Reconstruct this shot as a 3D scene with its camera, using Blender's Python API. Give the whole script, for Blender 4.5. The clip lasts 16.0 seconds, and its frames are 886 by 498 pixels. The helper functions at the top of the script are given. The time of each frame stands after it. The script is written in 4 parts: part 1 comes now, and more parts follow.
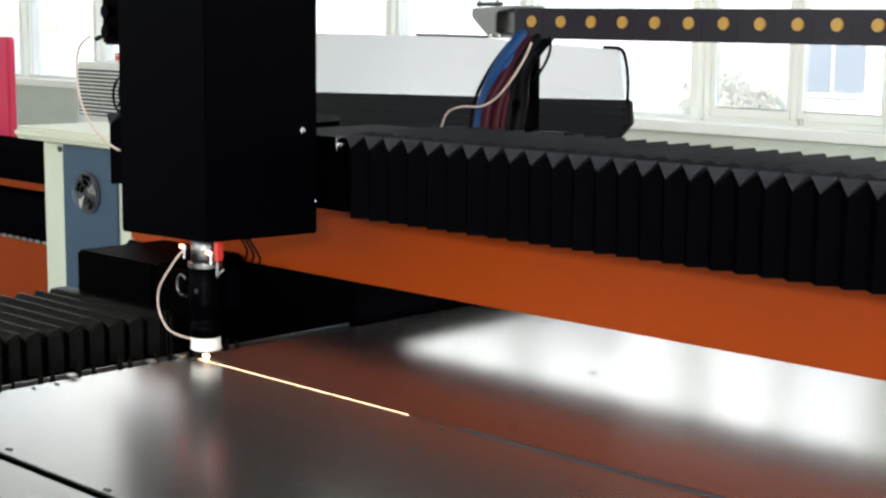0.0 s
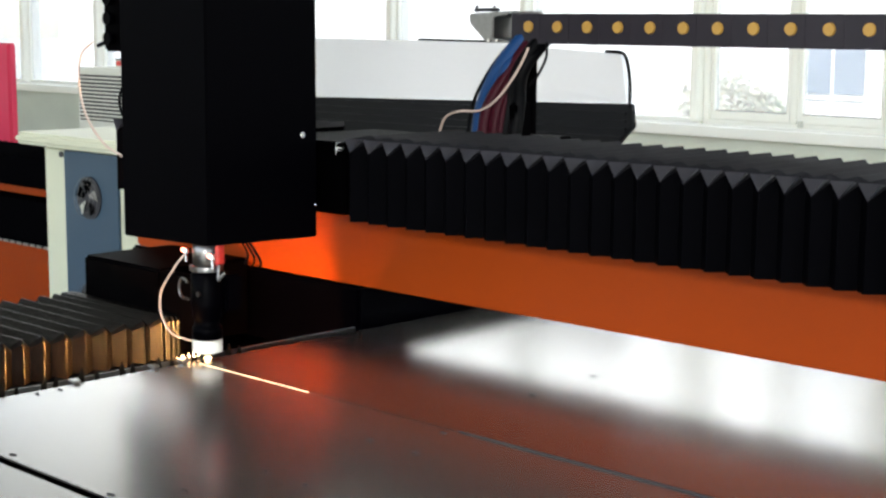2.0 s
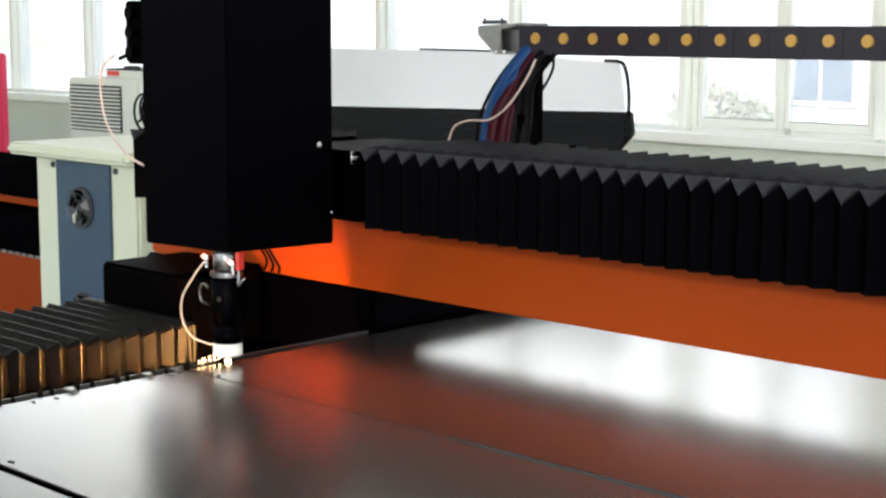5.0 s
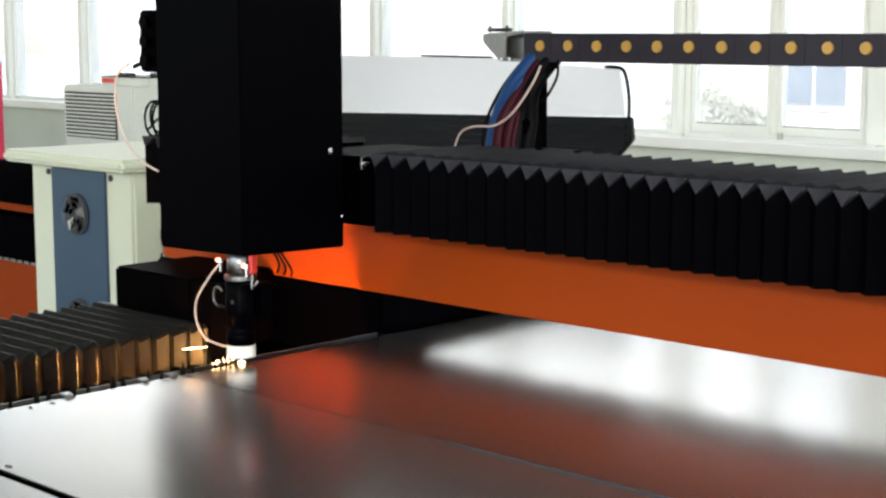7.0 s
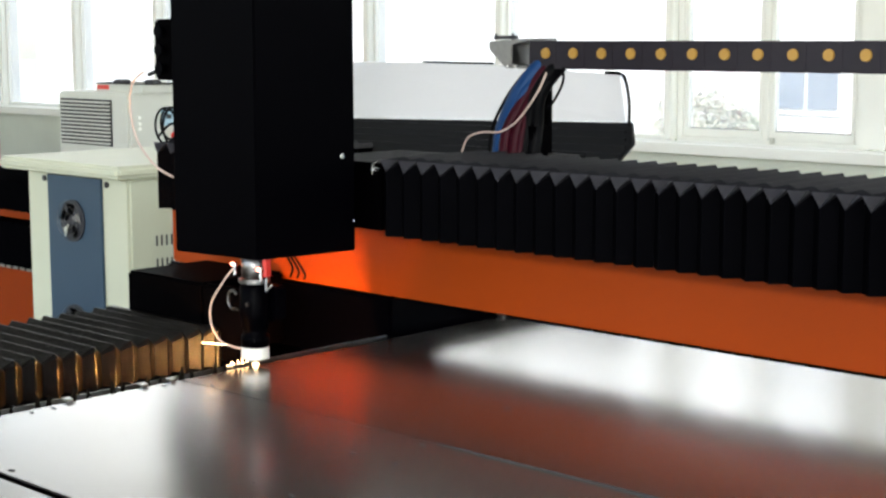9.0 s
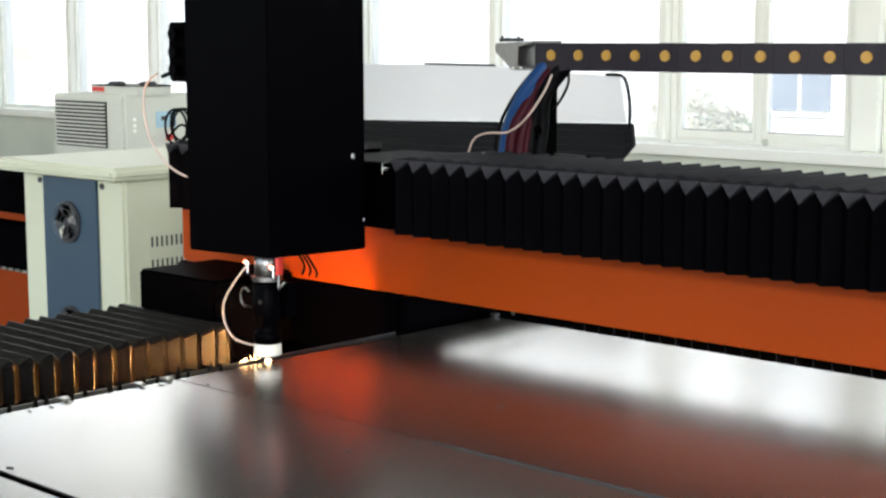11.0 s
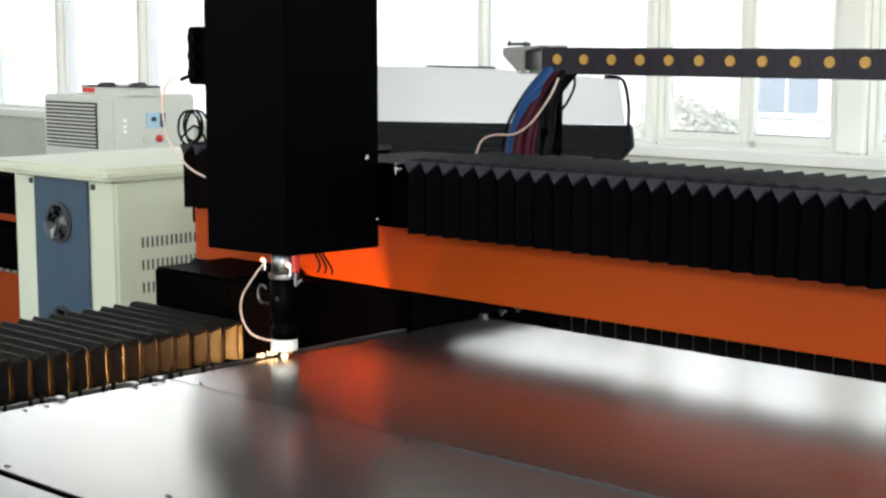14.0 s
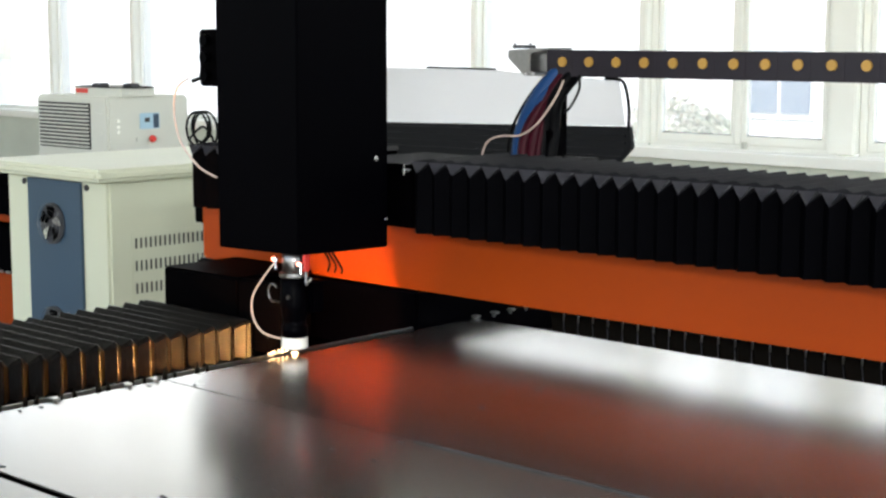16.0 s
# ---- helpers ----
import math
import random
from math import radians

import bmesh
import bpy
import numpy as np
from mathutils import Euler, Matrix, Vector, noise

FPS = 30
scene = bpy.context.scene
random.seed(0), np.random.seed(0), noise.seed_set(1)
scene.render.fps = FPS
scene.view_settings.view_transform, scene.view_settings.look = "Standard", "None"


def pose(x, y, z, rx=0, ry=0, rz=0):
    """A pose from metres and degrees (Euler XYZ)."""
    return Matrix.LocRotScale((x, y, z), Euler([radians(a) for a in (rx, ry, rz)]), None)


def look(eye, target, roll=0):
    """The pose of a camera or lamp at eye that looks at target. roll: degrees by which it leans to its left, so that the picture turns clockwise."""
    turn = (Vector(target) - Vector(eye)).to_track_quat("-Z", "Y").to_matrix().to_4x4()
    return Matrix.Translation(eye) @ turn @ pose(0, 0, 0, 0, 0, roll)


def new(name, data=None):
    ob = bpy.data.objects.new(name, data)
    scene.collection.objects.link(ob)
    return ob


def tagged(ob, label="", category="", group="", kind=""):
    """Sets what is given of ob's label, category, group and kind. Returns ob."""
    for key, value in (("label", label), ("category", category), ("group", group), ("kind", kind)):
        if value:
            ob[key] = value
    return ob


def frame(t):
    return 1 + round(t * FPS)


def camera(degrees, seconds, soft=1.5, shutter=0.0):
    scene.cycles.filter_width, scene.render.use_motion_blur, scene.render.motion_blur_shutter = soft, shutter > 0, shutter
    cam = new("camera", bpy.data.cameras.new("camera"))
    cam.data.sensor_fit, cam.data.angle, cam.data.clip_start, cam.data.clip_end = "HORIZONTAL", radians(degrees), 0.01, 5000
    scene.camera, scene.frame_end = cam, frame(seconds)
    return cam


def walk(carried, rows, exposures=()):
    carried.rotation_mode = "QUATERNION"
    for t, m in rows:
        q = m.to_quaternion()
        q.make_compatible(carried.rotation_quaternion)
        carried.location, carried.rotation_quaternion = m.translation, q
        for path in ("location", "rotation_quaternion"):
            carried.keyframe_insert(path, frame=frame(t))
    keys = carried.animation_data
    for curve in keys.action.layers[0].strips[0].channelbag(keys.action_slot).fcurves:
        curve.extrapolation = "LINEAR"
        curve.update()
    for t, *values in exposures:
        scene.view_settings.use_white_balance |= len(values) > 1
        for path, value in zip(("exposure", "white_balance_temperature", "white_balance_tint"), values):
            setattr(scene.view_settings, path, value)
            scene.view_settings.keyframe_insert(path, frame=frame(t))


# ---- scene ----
cam = camera(32.38, 16.0, soft=2.5, shutter=0.3)

# seconds, eye, (heading from +y towards -x, tilt down, lean)
CAMERA_ROWS = [
    (0, (2.117, -1.547, 1.484), (44.29, 8.59, 0.59)),
    (0.5, (2.119, -1.549, 1.485), (44.34, 8.55, 0.53)),
    (1, (2.121, -1.551, 1.486), (44.37, 8.52, 0.48)),
    (1.5, (2.123, -1.553, 1.487), (44.36, 8.49, 0.43)),
    (2, (2.126, -1.556, 1.488), (44.32, 8.46, 0.39)),
    (2.5, (2.129, -1.560, 1.489), (44.26, 8.42, 0.36)),
    (3, (2.134, -1.565, 1.491), (44.18, 8.38, 0.32)),
    (3.5, (2.139, -1.570, 1.492), (44.10, 8.34, 0.30)),
    (4, (2.144, -1.576, 1.494), (44.03, 8.29, 0.27)),
    (6.5, (2.178, -1.599, 1.502), (43.84, 8.06, 0.12)),
    (7, (2.183, -1.604, 1.503), (43.78, 8.00, 0.06)),
    (7.5, (2.187, -1.610, 1.505), (43.73, 7.95, 0.01)),
    (8, (2.192, -1.616, 1.506), (43.66, 7.90, -0.02)),
    (8.5, (2.197, -1.623, 1.508), (43.59, 7.85, -0.04)),
    (9, (2.202, -1.630, 1.509), (43.53, 7.82, -0.06)),
    (11.5, (2.226, -1.655, 1.511), (43.24, 7.75, -0.05)),
    (12, (2.231, -1.662, 1.513), (43.15, 7.75, -0.02)),
    (12.5, (2.235, -1.667, 1.514), (43.07, 7.75, 0.01)),
    (13, (2.240, -1.672, 1.516), (43.01, 7.75, 0.03)),
    (13.5, (2.244, -1.677, 1.518), (42.94, 7.75, 0.05)),
    (14, (2.249, -1.682, 1.519), (42.87, 7.75, 0.06)),
    (14.5, (2.253, -1.686, 1.521), (42.78, 7.75, 0.07)),
    (15, (2.256, -1.689, 1.522), (42.71, 7.76, 0.09)),
    (15.5, (2.258, -1.691, 1.523), (42.65, 7.75, 0.12)),
    (16, (2.259, -1.693, 1.524), (42.60, 7.74, 0.16)),
]
HEAD_ROWS = [
    (0, 0.0176, 0.0038),
    (0.5, 0.0094, 0.0054),
    (1, 0.0043, 0.0064),
    (1.5, 0.0018, 0.0100),
    (2, 0.0000, 0.0159),
    (2.5, 0.0000, 0.0240),
    (3, 0.0000, 0.0339),
    (3.5, 0.0000, 0.0447),
    (4, 0.0000, 0.0557),
    (6.5, 0.0000, 0.1075),
    (7, 0.0000, 0.1197),
    (7.5, 0.0000, 0.1306),
    (8, 0.0000, 0.1401),
    (8.5, 0.0000, 0.1485),
    (9, 0.0000, 0.1581),
    (11.5, 0.0000, 0.2104),
    (12, 0.0000, 0.2209),
    (12.5, 0.0000, 0.2306),
    (13, 0.0000, 0.2410),
    (13.5, 0.0000, 0.2519),
    (14, 0.0000, 0.2636),
    (14.5, 0.0000, 0.2760),
    (15, 0.0000, 0.2873),
    (15.5, 0.0000, 0.2979),
    (16, 0.0000, 0.3081),
]


def aim(eye, angles):
    h, p, r = (radians(a) for a in angles)
    way = Vector((-math.sin(h) * math.cos(p), math.cos(h) * math.cos(p), -math.sin(p)))
    return look(Vector(eye), Vector(eye) + way, angles[2])


EXPOSURE = 1.85
walk(cam, [(t, aim(e, a)) for t, e, a in CAMERA_ROWS], [(0, EXPOSURE), (16, EXPOSURE)])

# ---- world and large lights ----
world = bpy.data.worlds.new("world")
scene.world = world
world.use_nodes = True
wn = world.node_tree.nodes
sky = wn.new("ShaderNodeTexSky")
sky.sky_type = "NISHITA"
sky.sun_disc = False
sky.sun_elevation, sky.sun_rotation = radians(48), radians(160)
wn["Background"].inputs["Strength"].default_value = 0.105
world.node_tree.links.new(sky.outputs[0], wn["Background"].inputs["Color"])
sun_data = bpy.data.lights.new("sun", "SUN")
sun_data.energy, sun_data.angle, sun_data.color = 2.4, radians(12), (1, 0.96, 0.9)
sun = new("sun", sun_data)
sun.matrix_world = look((0, 0, 20), (-3, 16, 0))


def window_light(name, centre, target, w, h, power, colour=(1, 1, 1)):
    d = bpy.data.lights.new(name, "AREA")
    d.shape, d.size, d.size_y, d.energy, d.color = "RECTANGLE", w, h, power, colour
    o = new(name, d)
    o.matrix_world = look(Vector(centre), Vector(target))
    return o


# area lamps for daylight: north windows in front, rear and side fills added unseen
window_light("daylight_rear", (0, -6.35, 2.9), (0, 0, 1.3), 11.0, 0.6, 34, (1.0, 1.0, 0.97))
window_light("daylight_rear_pane", (6.4, -6.32, 2.9), (0.3, 0.6, 1.1), 0.8, 0.4, 120, (1.0, 1.0, 0.97))
window_light("daylight_side", (7.85, 0, 2.4), (0, 0, 1.6), 9.0, 2.2, 44, (1.0, 1.0, 0.97))
window_light("daylight_front", (-4.5, 6.95, 3.5), (-4.0, 0, 2.2), 17.0, 1.2, 52, (0.97, 1.0, 1.0))

# ---- materials ----


def material(name, colour, rough=0.5, metal=0.0, grain=0.0, scale=40.0, bump=0.0, spread=0.0, coat=0.0,
             stretch=(1, 1, 1), emit=None, strength=0.0, stain=0.0, stain_scale=2.0, spec=0.5):
    m = bpy.data.materials.new(name)
    m.use_nodes = True
    n, l = m.node_tree.nodes, m.node_tree.links
    b = n["Principled BSDF"]
    b.inputs["Base Color"].default_value = (*colour, 1)
    b.inputs["Roughness"].default_value = rough
    b.inputs["Metallic"].default_value = metal
    b.inputs["Coat Weight"].default_value = coat
    b.inputs["Coat Roughness"].default_value = 0.2
    b.inputs["Specular IOR Level"].default_value = spec
    if emit:
        b.inputs["Emission Color"].default_value = (*emit, 1)
        b.inputs["Emission Strength"].default_value = strength
    if grain or bump or stain:
        co = n.new("ShaderNodeTexCoord")
        mp = n.new("ShaderNodeMapping")
        mp.inputs["Scale"].default_value = stretch
        l.new(co.outputs["Object"], mp.inputs["Vector"])
        fine = n.new("ShaderNodeTexNoise")
        fine.inputs["Scale"].default_value, fine.inputs["Detail"].default_value = scale, 5
        l.new(mp.outputs[0], fine.inputs["Vector"])
        wide = n.new("ShaderNodeTexNoise")
        wide.inputs["Scale"].default_value, wide.inputs["Detail"].default_value = stain_scale, 4
        l.new(co.outputs["Object"], wide.inputs["Vector"])
        mix1 = n.new("ShaderNodeMix")
        mix1.data_type = "RGBA"
        mix1.inputs[6].default_value = (*[c * (1 - grain) for c in colour], 1)
        mix1.inputs[7].default_value = (*[min(1, c * (1 + grain)) for c in colour], 1)
        l.new(fine.outputs["Fac"], mix1.inputs[0])
        mix2 = n.new("ShaderNodeMix")
        mix2.data_type, mix2.blend_type = "RGBA", "MULTIPLY"
        ramp = n.new("ShaderNodeMapRange")
        ramp.inputs[1].default_value, ramp.inputs[2].default_value = 0.35, 0.7
        ramp.inputs[3].default_value, ramp.inputs[4].default_value = 0.0, stain
        l.new(wide.outputs["Fac"], ramp.inputs[0])
        l.new(ramp.outputs[0], mix2.inputs[0])
        l.new(mix1.outputs[2], mix2.inputs[6])
        mix2.inputs[7].default_value = (0.45, 0.42, 0.38, 1)
        l.new(mix2.outputs[2], b.inputs["Base Color"])
        rr = n.new("ShaderNodeMapRange")
        rr.inputs[3].default_value, rr.inputs[4].default_value = max(0.02, rough - spread), min(1, rough + spread)
        l.new(wide.outputs["Fac"], rr.inputs[0])
        l.new(rr.outputs[0], b.inputs["Roughness"])
        if bump:
            bp = n.new("ShaderNodeBump")
            bp.inputs["Strength"].default_value, bp.inputs["Distance"].default_value = bump, 0.002
            l.new(fine.outputs["Fac"], bp.inputs["Height"])
            l.new(bp.outputs[0], b.inputs["Normal"])
    return m


ORANGE = material("orange_paint", (0.27, 0.037, 0.002), 0.36, grain=0.05, scale=300, bump=0.03, spread=0.08, stain=0.1, spec=0.12)
BLACK = material("black_paint", (0.0004, 0.00035, 0.0008), 0.36, grain=0.2, scale=400, bump=0.05, spread=0.08, stain=0.2, spec=0.014)
RIBBED = material("black_ribbed_metal", (0.006, 0.006, 0.0075), 0.38, grain=0.2, scale=200, bump=0.05, spread=0.1, stain=0.2, spec=0.12)
BLACK_MATT = material("black_metal", (0.0005, 0.0004, 0.0006), 0.6, grain=0.3, scale=90, bump=0.1, spread=0.1, spec=0.008)
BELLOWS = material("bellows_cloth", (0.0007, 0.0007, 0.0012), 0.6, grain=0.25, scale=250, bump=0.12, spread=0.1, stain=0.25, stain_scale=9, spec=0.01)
# lighter copy of the bellows cloth, window light painted into its colour
LIT_BELLOWS = material("lit_top_bellows_cloth", (0.011, 0.011, 0.014), 0.55, grain=0.3, scale=250, bump=0.12, spread=0.1, stain=0.35, stain_scale=9, spec=0.05)
RAIL_BELLOWS = material("rail_bellows_cloth", (0.0015, 0.001, 0.0008), 0.36, grain=0.5, scale=60, stretch=(3, 3, 0.4), bump=0.5, spread=0.14, stain=0.6, stain_scale=22, spec=0.09)
SHEET = material("brushed_steel_sheet", (0.35, 0.338, 0.326), 0.215, metal=0.93, grain=0.06, scale=60, bump=0.01, spread=0.03, stretch=(1.0, 30, 1), stain=0.03, stain_scale=3)
# lighter copy of the sheet steel, brighter reflections put into its colour
LIGHTER_SHEET = material("lighter_steel_sheet", (0.43, 0.413, 0.398), 0.235, metal=0.91, grain=0.06, scale=60, bump=0.01, spread=0.03, stretch=(1.0, 30, 1), stain=0.03, stain_scale=3)
STEEL = material("bare_steel", (0.55, 0.54, 0.52), 0.3, metal=1.0, grain=0.15, scale=80, spread=0.1)
CHROME = material("polished_steel", (0.75, 0.75, 0.75), 0.12, metal=1.0, grain=0.05, scale=80)
BURNT = material("burnt_steel_slat", (0.006, 0.005, 0.004), 0.85, grain=0.5, scale=70, bump=0.3, spread=0.1, spec=0.02)
CERAMIC = material("white_ceramic", (0.82, 0.8, 0.74), 0.3, grain=0.04, scale=90)
CREAM = material("cream_paint", (0.6, 0.62, 0.475), 0.45, grain=0.04, scale=350, bump=0.05, spread=0.06, stain=0.12)
BLUE = material("blue_paint", (0.03, 0.062, 0.1), 0.45, grain=0.06, scale=300, bump=0.05, spread=0.06, stain=0.1)
WALL = material("wall_plaster", (0.71, 0.74, 0.64), 0.85, grain=0.04, scale=50, bump=0.1, stain=0.15)
WHITE = material("white_frame_paint", (0.92, 0.92, 0.86), 0.5, grain=0.03, scale=100, stain=0.08)
CEILING = material("ceiling_paint", (0.78, 0.78, 0.75), 0.9, grain=0.03, scale=20, stain=0.1)
FLOOR = material("floor_concrete", (0.32, 0.31, 0.29), 0.5, grain=0.2, scale=14, bump=0.15, spread=0.15, stain=0.4)
GREY_PLASTIC = material("grey_panel", (0.6, 0.61, 0.55), 0.5, grain=0.04, scale=200, stain=0.1)
DARK = material("dark_recess", (0.03, 0.03, 0.035), 0.6, grain=0.2, scale=60)
CHAIN = material("chain_plastic", (0.014, 0.011, 0.016), 0.5, grain=0.2, scale=180, bump=0.08, spread=0.1, spec=0.25)
YELLOW = material("yellow_plastic", (0.36, 0.2, 0.035), 0.5, grain=0.1, scale=120)
BLUE_HOSE = material("blue_hose", (0.004, 0.035, 0.12), 0.4, grain=0.1, scale=120, spec=0.2)
RED_HOSE = material("red_hose", (0.03, 0.0015, 0.006), 0.45, grain=0.1, scale=120, spec=0.1)
BLACK_HOSE = material("black_hose", (0.0015, 0.0015, 0.002), 0.5, grain=0.1, scale=120, spec=0.05)
WHITE_CABLE = material("white_cable", (0.55, 0.42, 0.36), 0.4, grain=0.05, scale=150)
RED = material("red_plastic", (0.6, 0.04, 0.03), 0.35, grain=0.05, scale=100)
PINK = material("red_board", (0.62, 0.03, 0.09), 0.5, grain=0.06, scale=30, stain=0.1)
SCREEN = material("blue_display", (0.4, 0.58, 0.7), 0.2, grain=0.05, scale=100)
COVER = material("satin_cover", (0.84, 0.85, 0.88), 0.16, metal=0.4, grain=0.04, scale=40, spread=0.05, stretch=(1, 1, 12))
LEAF = material("leaf", (0.4, 0.43, 0.33), 0.6, grain=0.4, scale=3)
BARK = material("bark", (0.12, 0.09, 0.06), 0.9, grain=0.4, scale=8, bump=0.3)
FACADE = material("facade_render", (0.7, 0.71, 0.7), 0.85, grain=0.05, scale=2, stain=0.15, stain_scale=0.4)
FAR_GLASS = material("far_window_glass", (0.15, 0.19, 0.25), 0.4, grain=0.1, scale=2)
GROUND = material("yard_concrete", (0.4, 0.4, 0.38), 0.9, grain=0.15, scale=2, stain=0.3, stain_scale=0.5)
TAB = material("grey_edge_tab", (0.042, 0.042, 0.054), 0.45, grain=0.2, scale=200, spread=0.1, stain=0.2, stain_scale=12)
DULL_STEEL = material("dull_steel", (0.18, 0.175, 0.17), 0.28, metal=1.0, grain=0.2, scale=120, spread=0.1)
RED_LED = material("red_indicator", (0.8, 0.1, 0.05), 0.3, emit=(1.0, 0.2, 0.12), strength=3)
FLAME = material("cut_flash", (1, 0.8, 0.5), 0.5, emit=(1.0, 0.7, 0.36), strength=5)
HIDDEN_GLOW = material("spark_jet", (1, 0.7, 0.4), 0.5, emit=(1.0, 0.47, 0.15), strength=4600)
SPARK = material("hot_spark", (1, 0.6, 0.3), 0.5, emit=(1.0, 0.6, 0.28), strength=5)
HOT_BURST = material("hot_burst", (1, 0.7, 0.35), 0.5, emit=(1.0, 0.62, 0.26), strength=55)
HOT_KERF = material("hot_kerf", (1, 0.6, 0.3), 0.5, emit=(1.0, 0.66, 0.4), strength=1.0)

GLASS = bpy.data.materials.new("window_glass")
GLASS.use_nodes = True
gn, gl = GLASS.node_tree.nodes, GLASS.node_tree.links
g_clear, g_gloss, g_mix = gn.new("ShaderNodeBsdfTransparent"), gn.new("ShaderNodeBsdfGlossy"), gn.new("ShaderNodeMixShader")
g_gloss.inputs["Roughness"].default_value = 0.02
g_mix.inputs[0].default_value = 0.06
# haze mixed into the glass itself, pales the overbright view outside
g_veil, g_veil_mix = gn.new("ShaderNodeBsdfTranslucent"), gn.new("ShaderNodeMixShader")
g_veil.inputs["Color"].default_value = (0.95, 0.97, 0.95, 1)
g_noise, g_range = gn.new("ShaderNodeTexNoise"), gn.new("ShaderNodeMapRange")
g_noise.inputs["Scale"].default_value, g_noise.inputs["Detail"].default_value = 3.0, 4
g_range.inputs[3].default_value, g_range.inputs[4].default_value = 0.14, 0.27
gl.new(g_noise.outputs["Fac"], g_range.inputs[0])
gl.new(g_range.outputs[0], g_veil_mix.inputs[0])
gl.new(g_clear.outputs[0], g_veil_mix.inputs[1])
gl.new(g_veil.outputs[0], g_veil_mix.inputs[2])
gl.new(g_veil_mix.outputs[0], g_mix.inputs[1])
gl.new(g_gloss.outputs[0], g_mix.inputs[2])
gl.new(g_mix.outputs[0], gn["Material Output"].inputs["Surface"])

# ---- mesh helpers ----


def part(name, bm, mat, parent=None, label="", smooth=False):
    me = bpy.data.meshes.new(name)
    if smooth:
        for f in bm.faces:
            f.smooth = True
    bm.to_mesh(me)
    bm.free()
    me.materials.append(mat)
    ob = new(name, me)
    if parent:
        ob.parent = parent
    if label:
        ob["label"] = label
    return ob


def thing(name, label, category, at=(0, 0, 0), group="", kind=""):
    ob = new(name)
    ob.empty_display_size = 0.05
    ob.location = at
    return tagged(ob, label, category, group, kind)


def box(x0, x1, y0, y1, z0, z1, bevel=0.0, bm=None, seg=2):
    own = bmesh.new()
    bmesh.ops.create_cube(own, size=1)
    for v in own.verts:
        v.co = ((x0 + x1) / 2 + v.co.x * (x1 - x0), (y0 + y1) / 2 + v.co.y * (y1 - y0), (z0 + z1) / 2 + v.co.z * (z1 - z0))
    if bevel:
        bmesh.ops.bevel(own, geom=own.edges[:], offset=bevel, segments=seg, affect="EDGES", clamp_overlap=True)
    return join(bm, own)


def join(bm, own):
    if bm is None:
        return own
    me = bpy.data.meshes.new("tmp")
    own.to_mesh(me)
    own.free()
    bm.from_mesh(me)
    bpy.data.meshes.remove(me)
    return bm


def prism(points, z0, z1, bevel=0.0, bm=None, axis="z"):
    """A plan outline drawn up from z0 to z1 (or along x or y)."""
    own = bmesh.new()
    order = {"z": lambda a, b, c: (a, b, c), "x": lambda a, b, c: (c, a, b), "y": lambda a, b, c: (a, c, b)}[axis]
    lo = [own.verts.new(order(a, b, z0)) for a, b in points]
    hi = [own.verts.new(order(a, b, z1)) for a, b in points]
    n = len(points)
    own.faces.new(lo[::-1]), own.faces.new(hi)
    for i in range(n):
        own.faces.new((lo[i], lo[(i + 1) % n], hi[(i + 1) % n], hi[i]))
    bmesh.ops.recalc_face_normals(own, faces=own.faces[:])
    if bevel:
        bmesh.ops.bevel(own, geom=own.edges[:], offset=bevel, segments=2, affect="EDGES", clamp_overlap=True)
    return join(bm, own)


def lathe(profile, seg=28, bm=None, centre=(0, 0, 0), axis="z"):
    """Rings of (radius, height) joined to a turned body."""
    own = bmesh.new()
    rings = []
    for r, h in profile:
        ring = []
        for k in range(seg):
            a = 2 * math.pi * k / seg
            p = (r * math.cos(a), r * math.sin(a), h)
            if axis == "y":
                p = (p[0], p[2], p[1])
            elif axis == "x":
                p = (p[2], p[0], p[1])
            ring.append(own.verts.new((p[0] + centre[0], p[1] + centre[1], p[2] + centre[2])))
        rings.append(ring)
    for a, b in zip(rings, rings[1:]):
        for k in range(seg):
            own.faces.new((a[k], a[(k + 1) % seg], b[(k + 1) % seg], b[k]))
    own.faces.new(rings[0][::-1]), own.faces.new(rings[-1])
    bmesh.ops.recalc_face_normals(own, faces=own.faces[:])
    return join(bm, own)


def tube(points, radius, bm=None, seg=8, steps=6):
    """A round cable through the points, smoothed between them."""
    pts = [Vector(p) for p in points]
    line = []
    for i in range(len(pts) - 1):
        p0, p1, p2, p3 = pts[max(i - 1, 0)], pts[i], pts[i + 1], pts[min(i + 2, len(pts) - 1)]
        for k in range(steps):
            t = k / steps
            line.append(0.5 * (2 * p1 + (p2 - p0) * t + (2 * p0 - 5 * p1 + 4 * p2 - p3) * t * t + (3 * p1 - p0 - 3 * p2 + p3) * t ** 3))
    line.append(pts[-1])
    own = bmesh.new()
    rings, side = [], Vector((0.3, 0.5, 0.81)).normalized()
    for i, p in enumerate(line):
        way = (line[min(i + 1, len(line) - 1)] - line[max(i - 1, 0)]).normalized()
        side = (side - way * side.dot(way)).normalized()
        up = way.cross(side)
        rings.append([own.verts.new(p + radius * (math.cos(2 * math.pi * k / seg) * side + math.sin(2 * math.pi * k / seg) * up)) for k in range(seg)])
    for a, b in zip(rings, rings[1:]):
        for k in range(seg):
            own.faces.new((a[k], a[(k + 1) % seg], b[(k + 1) % seg], b[k]))
    own.faces.new(rings[0][::-1]), own.faces.new(rings[-1])
    bmesh.ops.recalc_face_normals(own, faces=own.faces[:])
    return join(bm, own)


